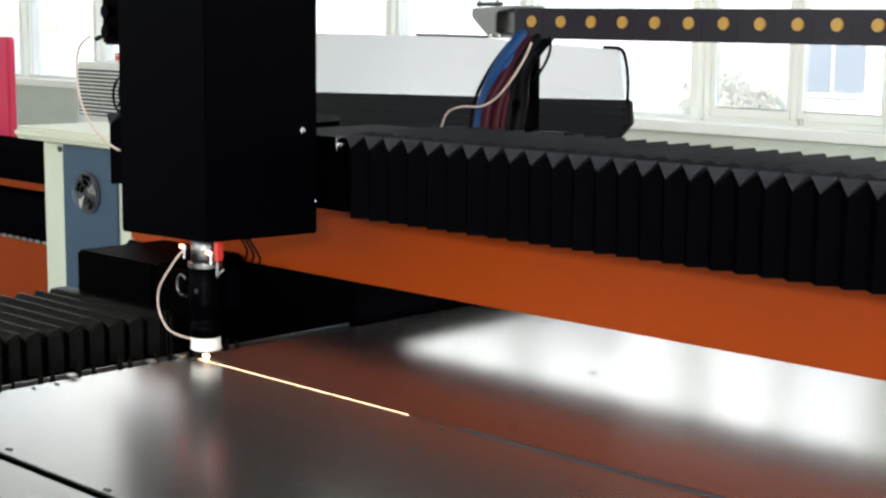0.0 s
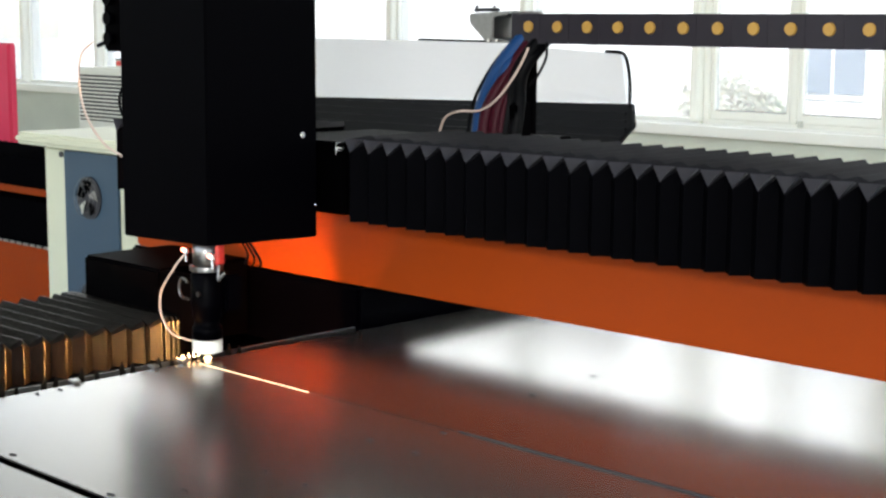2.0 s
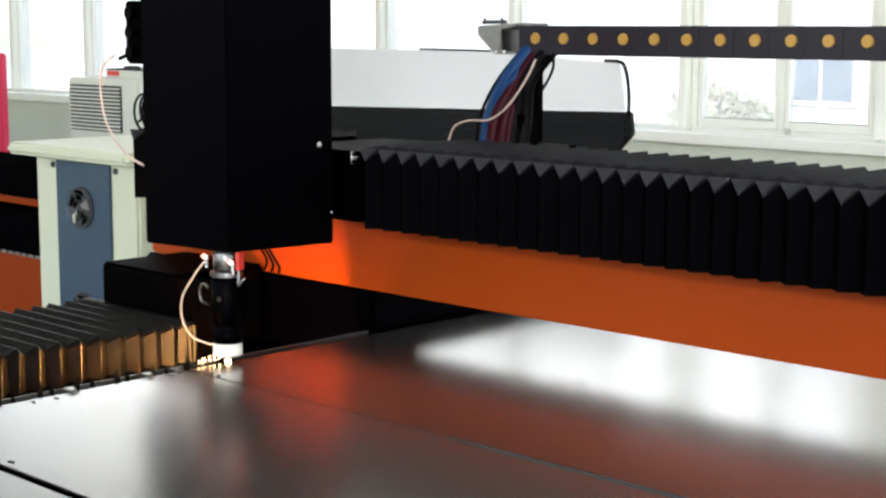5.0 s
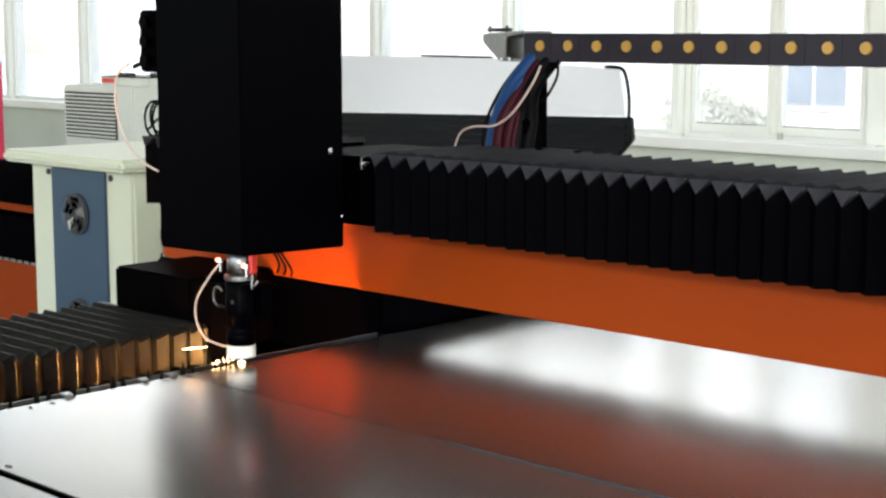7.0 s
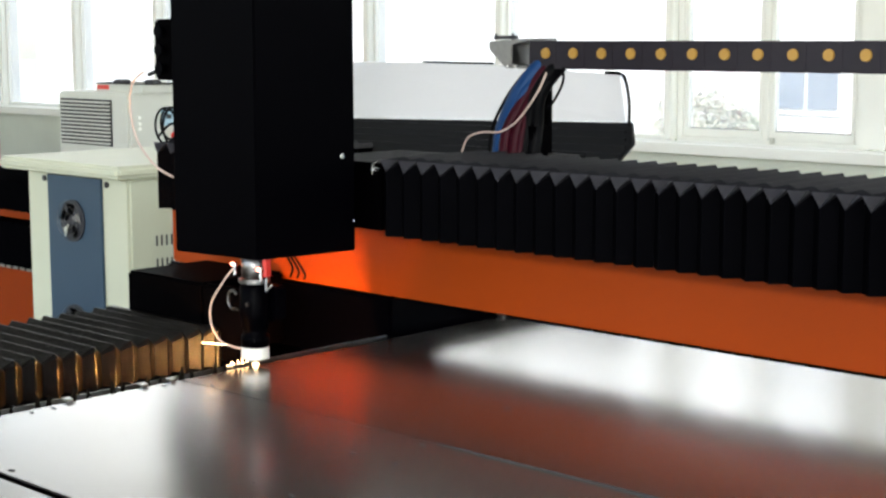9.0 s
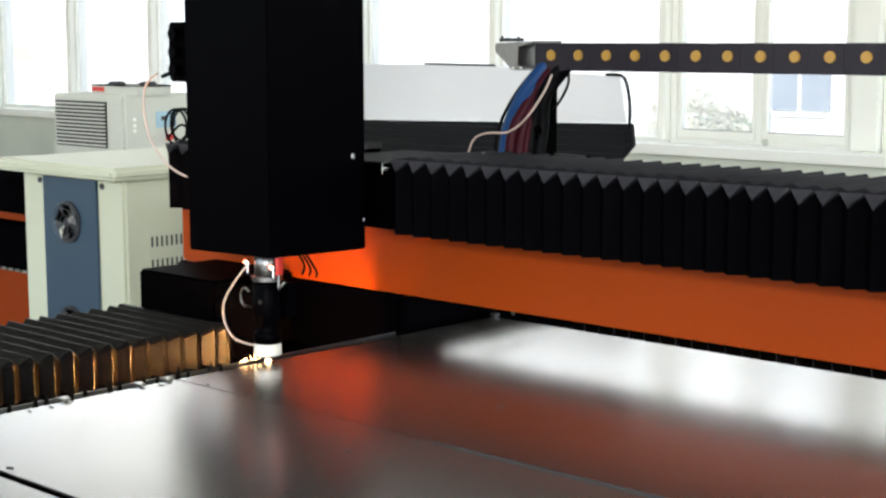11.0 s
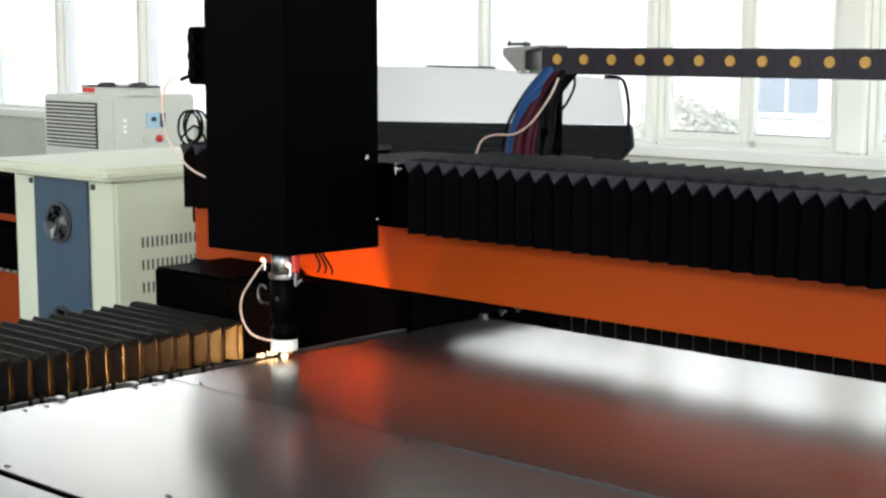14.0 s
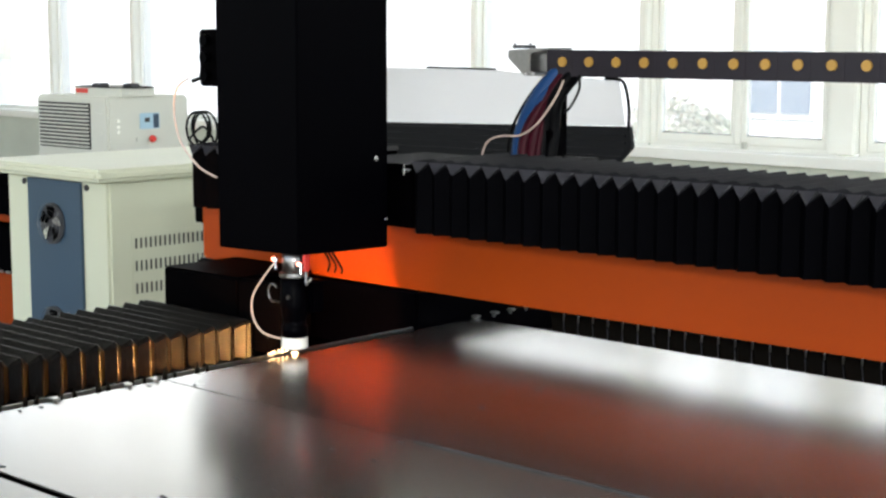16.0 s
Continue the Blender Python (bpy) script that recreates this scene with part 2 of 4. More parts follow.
def bolt(parent, at, radius=0.005, axis="x", mat=None):
    bm = lathe([(radius, 0), (radius, 0.003), (radius * 0.7, 0.0045), (radius * 0.45, 0.0045), (radius * 0.4, 0.002)], 12, None, at, axis)
    return part("bolt", bm, mat or CHROME, parent)


# ---- the hall ----
HALL_X0, HALL_X1, HALL_Y0, HALL_Y1, HALL_H = -14.0, 8.0, -6.5, 6.5, 4.8
GLASS_Z0, GLASS_Z1 = 0.92, 4.1


def structure(name, bm, mat, label):
    return tagged(part(name, bm, mat), label, name.split("_")[0], kind="structure")


structure("ground", box(-120, 120, -120, 160, -0.42, -0.22), GROUND, "pale concrete yard ground reaching to the horizon")
structure("floor", box(HALL_X0, HALL_X1, HALL_Y0, HALL_Y1, -0.2, 0.0), FLOOR, "grey concrete workshop floor, worn and stained")
structure("ceiling", box(HALL_X0 - 0.3, HALL_X1 + 0.3, HALL_Y0 - 0.3, HALL_Y1 + 0.3, HALL_H, HALL_H + 0.2), CEILING, "plain white hall ceiling")

POSTS = [-2.1 + 1.40 * k for k in range(7, 0, -1)] + [-2.1, -3.53, -4.99, -6.34, -7.69, -9.04, -10.33, -11.65, -12.95]
WIDE_POST = -2.1


def window_wall(name, y, inner, posts, label):
    """A low wall, a lintel above and the strip of windows between them. inner: the way to the room along y."""
    out = y - inner * 0.3
    lo, hi = min(y, out), max(y, out)
    bm = box(HALL_X0, HALL_X1, lo, hi, -0.2, 0.80)
    box(HALL_X0, HALL_X1, lo, hi, GLASS_Z1 + 0.1, HALL_H, 0, bm)
    return structure(name, bm, WALL, label)


window_wall("wall_north", HALL_Y1, -1, POSTS, "pale green plaster wall with a low parapet under windows")
# south wall stands out of view, its open strip added for the rear fill
window_wall("wall_south", HALL_Y0, 1, POSTS, "unseen pale green plaster wall with an added open strip")
for nm, x in (("wall_west", HALL_X0), ("wall_east", HALL_X1)):
    s = -0.3 if nm == "wall_west" else 0.3
    bm = box(min(x, x + s), max(x, x + s), HALL_Y0 - 0.3, HALL_Y1 + 0.3, -0.2, 0.9 if nm == "wall_east" else HALL_H)
    # opening added in the unseen east wall, for the side fill
    if nm == "wall_east":
        box(min(x, x + s), max(x, x + s), HALL_Y0 - 0.3, HALL_Y1 + 0.3, 3.5, HALL_H, 0, bm)
    structure(nm, bm, WALL, "plain pale green plaster side wall")

sill = tagged(part("window_sill", box(HALL_X0, HALL_X1, 6.28, 6.5 - 0.003, 0.80, 0.865, 0.006), WHITE), "long white window ledge above the low wall", "sill", kind="structure")
structure("trim", box(HALL_X0, HALL_X1, 6.40, 6.497, 0.0, 0.795, 0.004), WALL, "pale green boxed casing under the window ledge")


def window(index, x0, x1, split, y=6.6):
    w = tagged(new("window_%d" % index), "white framed window with two hazy panes and a middle mullion" if split else "white framed window with one tall hazy pane", "window", group="windows of the hall", kind="structure")
    w.location = (x0, y, GLASS_Z0 - 0.06)
    wide, high = x1 - x0, GLASS_Z1 - GLASS_Z0 + 0.12
    bm = box(0, wide, -0.04, 0.04, -0.055, 0.03, 0.006)
    box(0, wide, -0.04, 0.04, high - 0.06, high, 0.006, bm)
    jamb = 0.045 if split else 0.014
    box(0, jamb, -0.04, 0.04, 0.03, high - 0.06, 0.004, bm)
    box(wide - jamb, wide, -0.04, 0.04, 0.03, high - 0.06, 0.004, bm)
    part("window_frame", bm, WHITE, w)
    spans = ((jamb + 0.001, wide - jamb - 0.001),)
    if split:
        part("mullion", box(wide / 2 - 0.022, wide / 2 + 0.022, -0.035, 0.035, 0.031, high - 0.061, 0.006), WHITE, w)
        part("latch", box(wide / 2 + 0.05, wide / 2 + 0.075, -0.07, -0.036, 0.01, 0.05, 0.004), GREY_PLASTIC, w)
        for a, b in ((0.047, wide / 2 - 0.024), (wide / 2 + 0.024, wide - 0.047)):
            bm = box(a, b, -0.03, 0.03, 0.0315, 0.085, 0.005)
            box(a, a + 0.03, -0.03, 0.03, 0.0855, high - 0.062, 0.005, bm)
            box(b - 0.03, b, -0.03, 0.03, 0.0855, high - 0.062, 0.005, bm)
            sash = part("sash", bm, WHITE, w)
            part("gasket", box(a + 0.031, b - 0.031, -0.012, -0.006, 0.086, 0.091), DARK, sash, "thin dark glazing strip")
        spans = ((0.077, wide / 2 - 0.055), (wide / 2 + 0.055, wide - 0.077))
    for a, b in spans:
        p = part("pane", box(a, b, -0.004, 0.004, 0.031, high - 0.061), GLASS, w)
        p.visible_shadow = False


for i, (a, b) in enumerate(zip(POSTS[1:], POSTS)):
    lo, hi = a + (0.089 if a == WIDE_POST else 0.033), b - (0.089 if b == WIDE_POST else 0.033)
    if hi > HALL_X0 and lo < HALL_X1:
        window(i + 1, lo, hi, b > -3.0)
bm = None
for p in POSTS:
    if HALL_X0 < p < HALL_X1:
        half = 0.086 if p == WIDE_POST else 0.03
        bm = box(p - half, p + half, 6.50, 6.70, 0.87, GLASS_Z1 + 0.1, 0.008, bm)
structure("trim_posts", bm, WHITE, "white square posts between the windows")

# ---- outside ----
bld = thing("office_building", "white rendered office building with rows of bluish windows", "building", (-14, 17, -0.22))
part("wall", box(-14, 26, 0, 8, 0, 9.0, 0.02), FACADE, bld)
part("roof", box(-14.3, 26.3, -0.3, 8.3, 9.0, 9.3), FACADE, bld, "flat roof edge")
for row in range(3):
    for k in range(7, 14):
        x, z = -14.05 + k * 2.7, 0.7 + row * 2.9
        win = part("window", box(x, x + 1.06, -0.03, 0.05, z, z + 1.0), FACADE, bld)
        for a in (0.05, 0.56):
            part("pane", box(x + a, x + a + 0.45, -0.05, -0.031, z + 0.08, z + 0.94), FAR_GLASS, win, "bluish window pane")


def bush(at, size, seed):
    rnd = random.Random(seed)
    t = thing("bush", "pale green leafy shrub standing in the yard", "bush", at, group="shrubs in the yard")
    part("trunk", tube([(0, 0, -0.1), (0.03, 0.02, size * 0.35), (0, 0.05, size * 0.7)], 0.035), BARK, t)
    bm = bmesh.new()
    for _ in range(2600):
        v = Vector((rnd.gauss(0, 1), rnd.gauss(0, 1), rnd.gauss(0, 1))).normalized() * (0.55 + 0.45 * rnd.random()) * size * 0.6
        c = Vector((v.x, v.y, v.z * 0.85 + size * 0.62)) + Vector((noise.noise(v * 2), 0, noise.noise(v * 2 + Vector((5, 0, 0))))) * size * 0.2
        a, b = [Vector((rnd.gauss(0, 1), rnd.gauss(0, 1), rnd.gauss(0, 1))).normalized() * 0.028 for _ in range(2)]
        q = [bm.verts.new(c + d) for d in (a, b, -a, -b)]
        bm.faces.new(q)
    part("crown", bm, LEAF, t)


bush((-8.05, 13.5, -0.22), 1.0, 1)
bush((-7.75, 13.8, -0.22), 0.8, 2)
bush((-6.0, 14.0, -0.22), 0.7, 3)

# ---- cutting table ----
Z = 0.9            # top of the sheet
SHEET_FAR = 0.872  # far edge of the sheet, along y
bed = thing("cutting_bed", "dark steel cutting bed with burnt slats", "machine bed")
part("side_frame", box(-0.72, -0.012, -1.25, 3.4, 0.0, 0.80), BLACK_MATT, bed)
part("rail_base", box(-0.70, -0.29, -1.25, 3.4, 0.801, 0.829), BLACK_MATT, bed)
part("under_tray", box(-0.01, 2.6, -1.25, 3.4, 0.02, 0.5), BLACK_MATT, bed)
part("far_frame", box(2.62, 3.0, -1.25, 3.4, 0.0, 0.80, 0.01), ORANGE, bed, "orange side of the bed")


def saw_slat(length, pitch, depth, high, thick):
    """An upright slat with pointed teeth, along x."""
    pts = [(0, 0)]
    n = int(length / pitch)
    for k in range(n):
        pts += [(k * pitch, high - depth), (k * pitch + pitch * 0.35, high), (k * pitch + pitch * 0.5, high), (k * pitch + pitch * 0.8, high - depth)]
    pts += [(n * pitch, high - depth), (n * pitch, 0)]
    bm = bmesh.new()
    a = [bm.verts.new((x, -thick / 2, z)) for x, z in pts]
    b = [bm.verts.new((x, thick / 2, z)) for x, z in pts]
    bm.faces.new(a), bm.faces.new(b[::-1])
    m = len(pts)
    for i in range(m):
        bm.faces.new((a[i], b[i], b[(i + 1) % m], a[(i + 1) % m]))
    bmesh.ops.triangulate(bm, faces=[f for f in bm.faces if len(f.verts) > 4])
    bmesh.ops.recalc_face_normals(bm, faces=bm.faces[:])
    return bm


first = part("slat", saw_slat(2.58, 0.05, 0.035, 0.397, 0.004), BURNT, bed)
first.location = (0.035, -1.2, 0.501)
y = -1.11
while y < 0.95:
    s = new("slat", first.data)
    s.parent = bed
    s.location = (0.035, y, 0.501 - 0.004 * random.random())
    y += 0.09

# black flaps hanging along the far end of the bed, with pale pins between them
flap_rnd = random.Random(3)
flap_mesh = pin_mesh = edge_light_mesh = None
for k in range(58):
    x = 0.10 + 0.0415 * k
    if flap_mesh is None:
        f = part("flap", prism([(-0.018, -0.3), (0.018, -0.3), (0.018, 0.0), (0.012, 0.008), (-0.012, 0.008), (-0.018, 0.0)], -0.005, 0.005, 0, None, "y"), BURNT, bed)
        p = part("flap_pin", lathe([(0.0022, -0.01), (0.0022, 0.004), (0.001, 0.0055)], 8), DULL_STEEL, bed, "pale worn pin")
        # thin grey strip beside each flap paints the highlight along its edge
        w = part("worn_edge", prism([(0.0, -0.07), (0.0008, -0.07), (0.0008, -0.012), (0.0, -0.008)], -0.001, 0.001, 0, None, "y"), TAB, bed, "thin grey strip painted as an edge highlight")
        flap_mesh, pin_mesh, edge_light_mesh = f.data, p.data, w.data
    else:
        f, p, w = new("flap", flap_mesh), new("flap_pin", pin_mesh), new("worn_edge", edge_light_mesh)
        f.parent = p.parent = w.parent = bed
    lean = -6 + flap_rnd.uniform(-2.0, 2.0)
    f.matrix_local = pose(x, 1.05 + flap_rnd.uniform(-0.003, 0.003), 0.897, 0, lean, 0)
    p.matrix_local = pose(x + 0.0207, 1.045, 0.900 + flap_rnd.uniform(-0.003, 0.001))
    w.matrix_local = pose(x + 0.019, 1.043, 0.897, 0, lean + flap_rnd.uniform(-3, 3), 0)

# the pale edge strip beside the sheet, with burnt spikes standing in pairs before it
part("edge_strip", box(-0.043, -0.040, -1.2, 0.86, 0.8005, 0.898, 0.0008), STEEL, bed, "pale steel strip along the edge")
# unseen flange, added to keep the glow off the beam further right
part("angle_flange", box(-0.064, -0.0435, -1.2, 0.86, 0.866, 0.869), STEEL, bed, "unseen steel flange added to cut off the glow")
spike_mesh = None
for k in range(-14, 4):
    for dy in (0.0, 0.026):
        if spike_mesh is None:
            sp = part("spike", prism([(-0.009, -0.06), (0.009, -0.06), (0.0062, 0.0), (0.001, 0.019), (-0.001, 0.019), (-0.0062, 0.0)], -0.0015, 0.0015, 0, None, "x"), BURNT, bed, "burnt pointed spike")
            spike_mesh = sp.data
        else:
            sp = new("spike", spike_mesh)
            sp.parent = bed
        sp.matrix_local = pose(-0.0365, -0.123 + 0.0755 * k + dy + flap_rnd.uniform(-0.003, 0.003), 0.894 - 0.006 * (dy > 0) + flap_rnd.uniform(-0.004, 0.002), flap_rnd.uniform(-9, 9), 0, 0)
for y in (-0.235, -0.08, -0.02, 0.881, 0.946, 1.005, 1.063):
    bm = box(-0.014, -0.006, y + 0.001, y + 0.005, 0.893, 0.9012, 0.001)
    box(-0.016, 0.003, y - 0.004, y + 0.009, 0.9015, 0.9055, 0.001, bm)
    part("edge_clip", bm, STEEL, bed)


def plate(name, x0, x1, y0, y1, label, mat):
    return tagged(part(name, box(x0, x1, y0, y1, Z - 0.003, Z), mat), label, "metal sheet", group="steel sheets on the bed")


plate("steel_sheet", 0.0, 2.5, 0.0022, SHEET_FAR, "brushed steel sheet lying on the cutting bed", SHEET)
plate("steel_sheet", 0.0, 2.5, -0.535, -0.0022, "cut off steel sheet in a lighter tone with small punched holes", LIGHTER_SHEET)
plate("steel_sheet", 0.0, 2.5, -1.2, -0.553, "steel sheet in a lighter tone lying across a dark gap", LIGHTER_SHEET)

MARKS = [(0.02, -0.276), (0.572, 0.241), (0.556, 0.417), (0.585, -0.123), (0.675, -0.122), (0.683, -0.327), (0.6, -0.325), (0.078, 0.01),
         (0.019, -0.317), (0.593, -0.451), (0.542, -0.526), (0.298, -0.521), (0.02, -0.05), (0.63, -0.02)]
for i, (x, y) in enumerate(MARKS):
    bm = box(-0.006, 0.006, -0.0025, 0.0025, 0.0, 0.0012, 0.001)
    m = tagged(part("steel_chip", bm, DARK), "tiny dark metal slug lying on the steel sheet", "chip", group="slugs on the sheet")
    m.matrix_world = pose(x, y, Z + 0.0002, 0, 0, 20 * math.sin(i * 7.0))
kerf_lip = tagged(part("bent_strip", prism([(0.641, 0.0), (0.75, -0.0035), (1.25, -0.002), (1.25, 0.002)], Z + 0.0004, Z + 0.0022), DARK), "thin dark sliver of steel curling out of the cut", "offcut")

# ---- rail cover: separate folds ----
FOLD = 0.0428
RB_X0, RB_X1, RB_TOP, RB_LOW, RB_IN = -0.69, -0.297, 0.915, 0.834, 0.0165
rail_bellows = thing("rail_bellows", "dark grey pleated bellows covering the machine rail", "bellows")


def u_ring(bm, y, x0, x1, z0, z1, cut):
    return [bm.verts.new(p) for p in ((x0, y, z0), (x0, y, z1 - cut), (x0 + cut, y, z1), (x1 - cut, y, z1), (x1, y, z1 - cut), (x1, y, z0))]


def fold_mesh():
    bm = bmesh.new()
    h = FOLD / 2
    rows = [u_ring(bm, -h - 0.001, RB_X0 + RB_IN, RB_X1 - RB_IN, RB_LOW, RB_TOP - RB_IN, 0.004),
            u_ring(bm, -0.0012, RB_X0, RB_X1, RB_LOW - 0.004, RB_TOP, 0.008), u_ring(bm, 0.0012, RB_X0, RB_X1, RB_LOW - 0.004, RB_TOP, 0.008),
            u_ring(bm, h + 0.001, RB_X0 + RB_IN, RB_X1 - RB_IN, RB_LOW, RB_TOP - RB_IN, 0.004)]
    for a, b in zip(rows, rows[1:]):
        for k in range(5):
            bm.faces.new((a[k], a[k + 1], b[k + 1], b[k]))
    bmesh.ops.recalc_face_normals(bm, faces=bm.faces[:])
    bmesh.ops.solidify(bm, geom=bm.faces[:], thickness=0.0008)
    return bm


FOLD_REST = [-0.752 + FOLD * k for k in range(30)]
FOLDS = []
fold_first = part("fold", fold_mesh(), RAIL_BELLOWS, rail_bellows)
for k, rest in enumerate(FOLD_REST):
    f = fold_first if k == 0 else new("fold", fold_first.data)
    f.parent = rail_bellows
    f.location = (0, rest, 0)
    FOLDS.append((f, rest))

# ---- gantry, slides along y ----
gantry = thing("gantry", "orange and black gantry bridge of a laser cutter", "gantry")
OY = 0.40
CY = 1.44
bm = box(-0.775, 2.9, OY, OY + 0.14, 0.981, 1.139, 0.005)
part("beam", bm, ORANGE, gantry)
part("top_rail", box(-0.62, 2.9, OY + 0.01, 0.50, 1.14, 1.24, 0.004), BLACK_MATT, gantry)
part("end_carriage", box(-0.633, -0.36, 0.17, OY - 0.004, 0.84, 0.999, 0.006), BLACK_MATT, gantry, "black carriage block")
part("front_plate", box(-0.359, -0.215, 0.17, 0.19, 0.84, 0.999, 0.004), BLACK_MATT, gantry, "black front plate")
part("carriage_foot", box(-0.80, -0.03, OY + 0.002, 1.607, 0.8305, 0.979, 0.006), BLACK, gantry, "black carriage foot")
part("bellows_mount", box(-0.68, -0.31, 0.135, 0.168, 0.8305, 0.872, 0.004), BLACK_MATT, gantry, "black bellows mount")
part("far_carriage", box(2.62, 2.95, 0.17, 1.4, 0.81, 0.98, 0.006), BLACK, gantry)
bm = prism([(-1.5, 1.168), (-0.25, 1.168), (-0.183, 1.236), (-0.19, 1.293), (-1.5, 1.262)], CY, CY + 0.02, 0.003, None, "y")
cover = part("rear_cover", bm, RIBBED, gantry, "black ribbed rear cover")
for k in range(4):
    z = 1.205 + k * 0.02
    part("cover_rib", prism([(-1.5, z - 0.012), (-0.2 - 0.012 * (k == 0), z), (-0.2 - 0.012 * (k == 0), z + 0.007), (-1.5, z - 0.005)], CY - 0.006, CY + 0.002, 0.002, None, "y"), RIBBED, cover)
# the sloped satin panel above the ribbed cover
bm = bmesh.new()
q = [(-1.48, CY + 0.004, 1.264), (-0.205, CY + 0.004, 1.295), (-0.262, CY + 0.05, 1.414), (-0.75, CY + 0.06, 1.438), (-1.48, CY + 0.06, 1.440)]
lo = [bm.verts.new(p) for p in q]
hi = [bm.verts.new((x, y + 0.02, z)) for x, y, z in q]
bm.faces.new(lo), bm.faces.new(hi[::-1])
for i in range(5):
    bm.faces.new((lo[i], hi[i], hi[(i + 1) % 5], lo[(i + 1) % 5]))
bmesh.ops.recalc_face_normals(bm, faces=bm.faces[:])
COVER_PARTS = [part("cover_panel", bm, COVER, gantry, "pale satin sloped panel")]
bm = tube([(-0.19, CY - 0.004, 1.285), (-0.19, CY - 0.004, 1.345), (-0.22, CY + 0.02, 1.40), (-0.258, CY + 0.045, 1.418), (-0.31, CY + 0.05, 1.42)], 0.0045)
COVER_PARTS.append(part("panel_edge", bm, BLACK, gantry, "black panel edge"))
COVER_PARTS.append(part("panel_top_edge", tube([(-1.0, CY + 0.06, 1.442), (-0.72, CY + 0.06, 1.440)], 0.003), BLACK, gantry))
# the cover stands on arms well behind the beam, drawn to its true distance
BACK = Matrix.Translation(Vector((2.19, -1.76, 1.506))) @ Matrix.Scale(1.24, 4) @ Matrix.Translation(Vector((-2.19, 1.76, -1.506)))
for ob in [cover] + list(cover.children) + COVER_PARTS:
    ob.data.transform(BACK)
for x in (-2.3, -1.3):
    part("rear_post", box(x, x + 0.07, 2.242, 2.32, 0.931, 1.12, 0.004), BLACK, gantry)
part("rear_arm", box(-2.35, -0.40, 1.612, 2.33, 0.84, 0.93, 0.004), BLACK, gantry)
coil = None
for k, (r, dz) in enumerate(((0.045, 0), (0.04, 0.006), (0.05, -0.004))):
    pts = [(-0.787 + r * 0.95 * math.cos(a) + 0.004 * k, 0.40 + 0.01 * k, 1.305 + dz + (r - 0.002) * math.sin(a)) for a in [2 * math.pi * j / 12 for j in range(13)]]
    coil = tube(pts, 0.003, coil)
tube([(-0.83, 0.41, 1.28), (-0.79, 0.42, 1.31), (-0.75, 0.42, 1.28), (-0.77, 0.43, 1.25)], 0.003, coil)
tube([(-0.75, 0.41, 1.33), (-0.77, 0.42, 1.29), (-0.81, 0.42, 1.26), (-0.80, 0.43, 1.25)], 0.003, coil)
part("coil_tray", box(-0.80, -0.60, 0.40, 0.46, 1.2405, 1.252, 0.003), BLACK, gantry)
part("cable_coil", coil, BLACK_HOSE, gantry, "black cable coiled on the beam end")

# ---- pleated covers of the beam ----


def beam_bellows(name, x0, count, first, last, label):
    """Folds that are drawn wider near the carriage (first) than further along the beam (last)."""
    t = thing(name, label, "bellows", group="pleated beam covers")
    yf, yb, zt, zb, d = 0.238, 0.53, 1.286, 1.136, 0.020
    a, wide = x0 - first, first
    for k in range(count):
        bm = bmesh.new()
        a += wide
        wide = first + (last - first) * min(1.0, k / 14)
        rows = []
        for x, ridge in ((a, 0), (a + wide / 2 - 0.0008, 1), (a + wide / 2 + 0.0008, 1), (a + wide, 0)):
            if ridge:
                pts = ((x, yf + 0.05, zb), (x, yf, zb - 0.001), (x, yf, zt - 0.028), (x, yf + 0.05, zt), (x, yb, zt), (x, yb, zb + 0.05))
            else:
                pts = ((x, yf + d + 0.05, zb + 0.002), (x, yf + d, zb - 0.001), (x, yf + d, zt - 0.006), (x, yf + 0.05, zt - 0.009), (x, yb - d, zt - 0.009), (x, yb - d, zb + 0.05))
            rows.append([bm.verts.new(p) for p in pts])
        for p, q in zip(rows, rows[1:]):
            for j in range(5):
                bm.faces.new((p[j], p[j + 1], q[j + 1], q[j]))
        bmesh.ops.recalc_face_normals(bm, faces=bm.faces[:])
        bmesh.ops.solidify(bm, geom=bm.faces[:], thickness=0.0009)
        bm.normal_update()
        # upward faces get the lighter cloth, as painted light on the fold tops
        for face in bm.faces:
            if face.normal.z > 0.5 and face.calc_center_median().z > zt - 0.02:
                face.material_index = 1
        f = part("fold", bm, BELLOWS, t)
        f.data.materials.append(LIT_BELLOWS)
        # a lighter grey triangle laid over the front corner of each fold
        bm = bmesh.new()
        m = a + wide / 2
        tip, right, mid, left = [bm.verts.new(p) for p in ((m, yf - 0.001, zt - 0.027), (m + wide * 0.48, yf + 0.008, zt - 0.0045), (m, yf + 0.034, zt - 0.0065), (m - wide * 0.48, yf + 0.008, zt - 0.0045))]
        bm.faces.new((tip, right, mid)), bm.faces.new((tip, mid, left))
        bmesh.ops.solidify(bm, geom=bm.faces[:], thickness=0.0008)
        part("edge_tab", bm, TAB, f, "lighter grey triangle on the fold edge")
    return t


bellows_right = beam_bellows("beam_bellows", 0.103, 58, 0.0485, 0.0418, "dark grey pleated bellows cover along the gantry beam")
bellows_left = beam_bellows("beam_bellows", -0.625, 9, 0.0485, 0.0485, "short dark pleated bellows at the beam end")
bm = box(-0.13, 0.097, 0.252, 0.535, 1.142, 1.274, 0.003)
part("end_plate", bm, BLACK_MATT, bellows_right)
bm = tube([(0.088, 0.238, 1.262), (0.112, 0.236, 1.263)], 0.004)
box(0.092, 0.097, 0.232, 0.247, 1.252, 1.275, 0.001, bm)
part("clamp_screw", bm, CHROME, bellows_right, "small steel clamp screw")

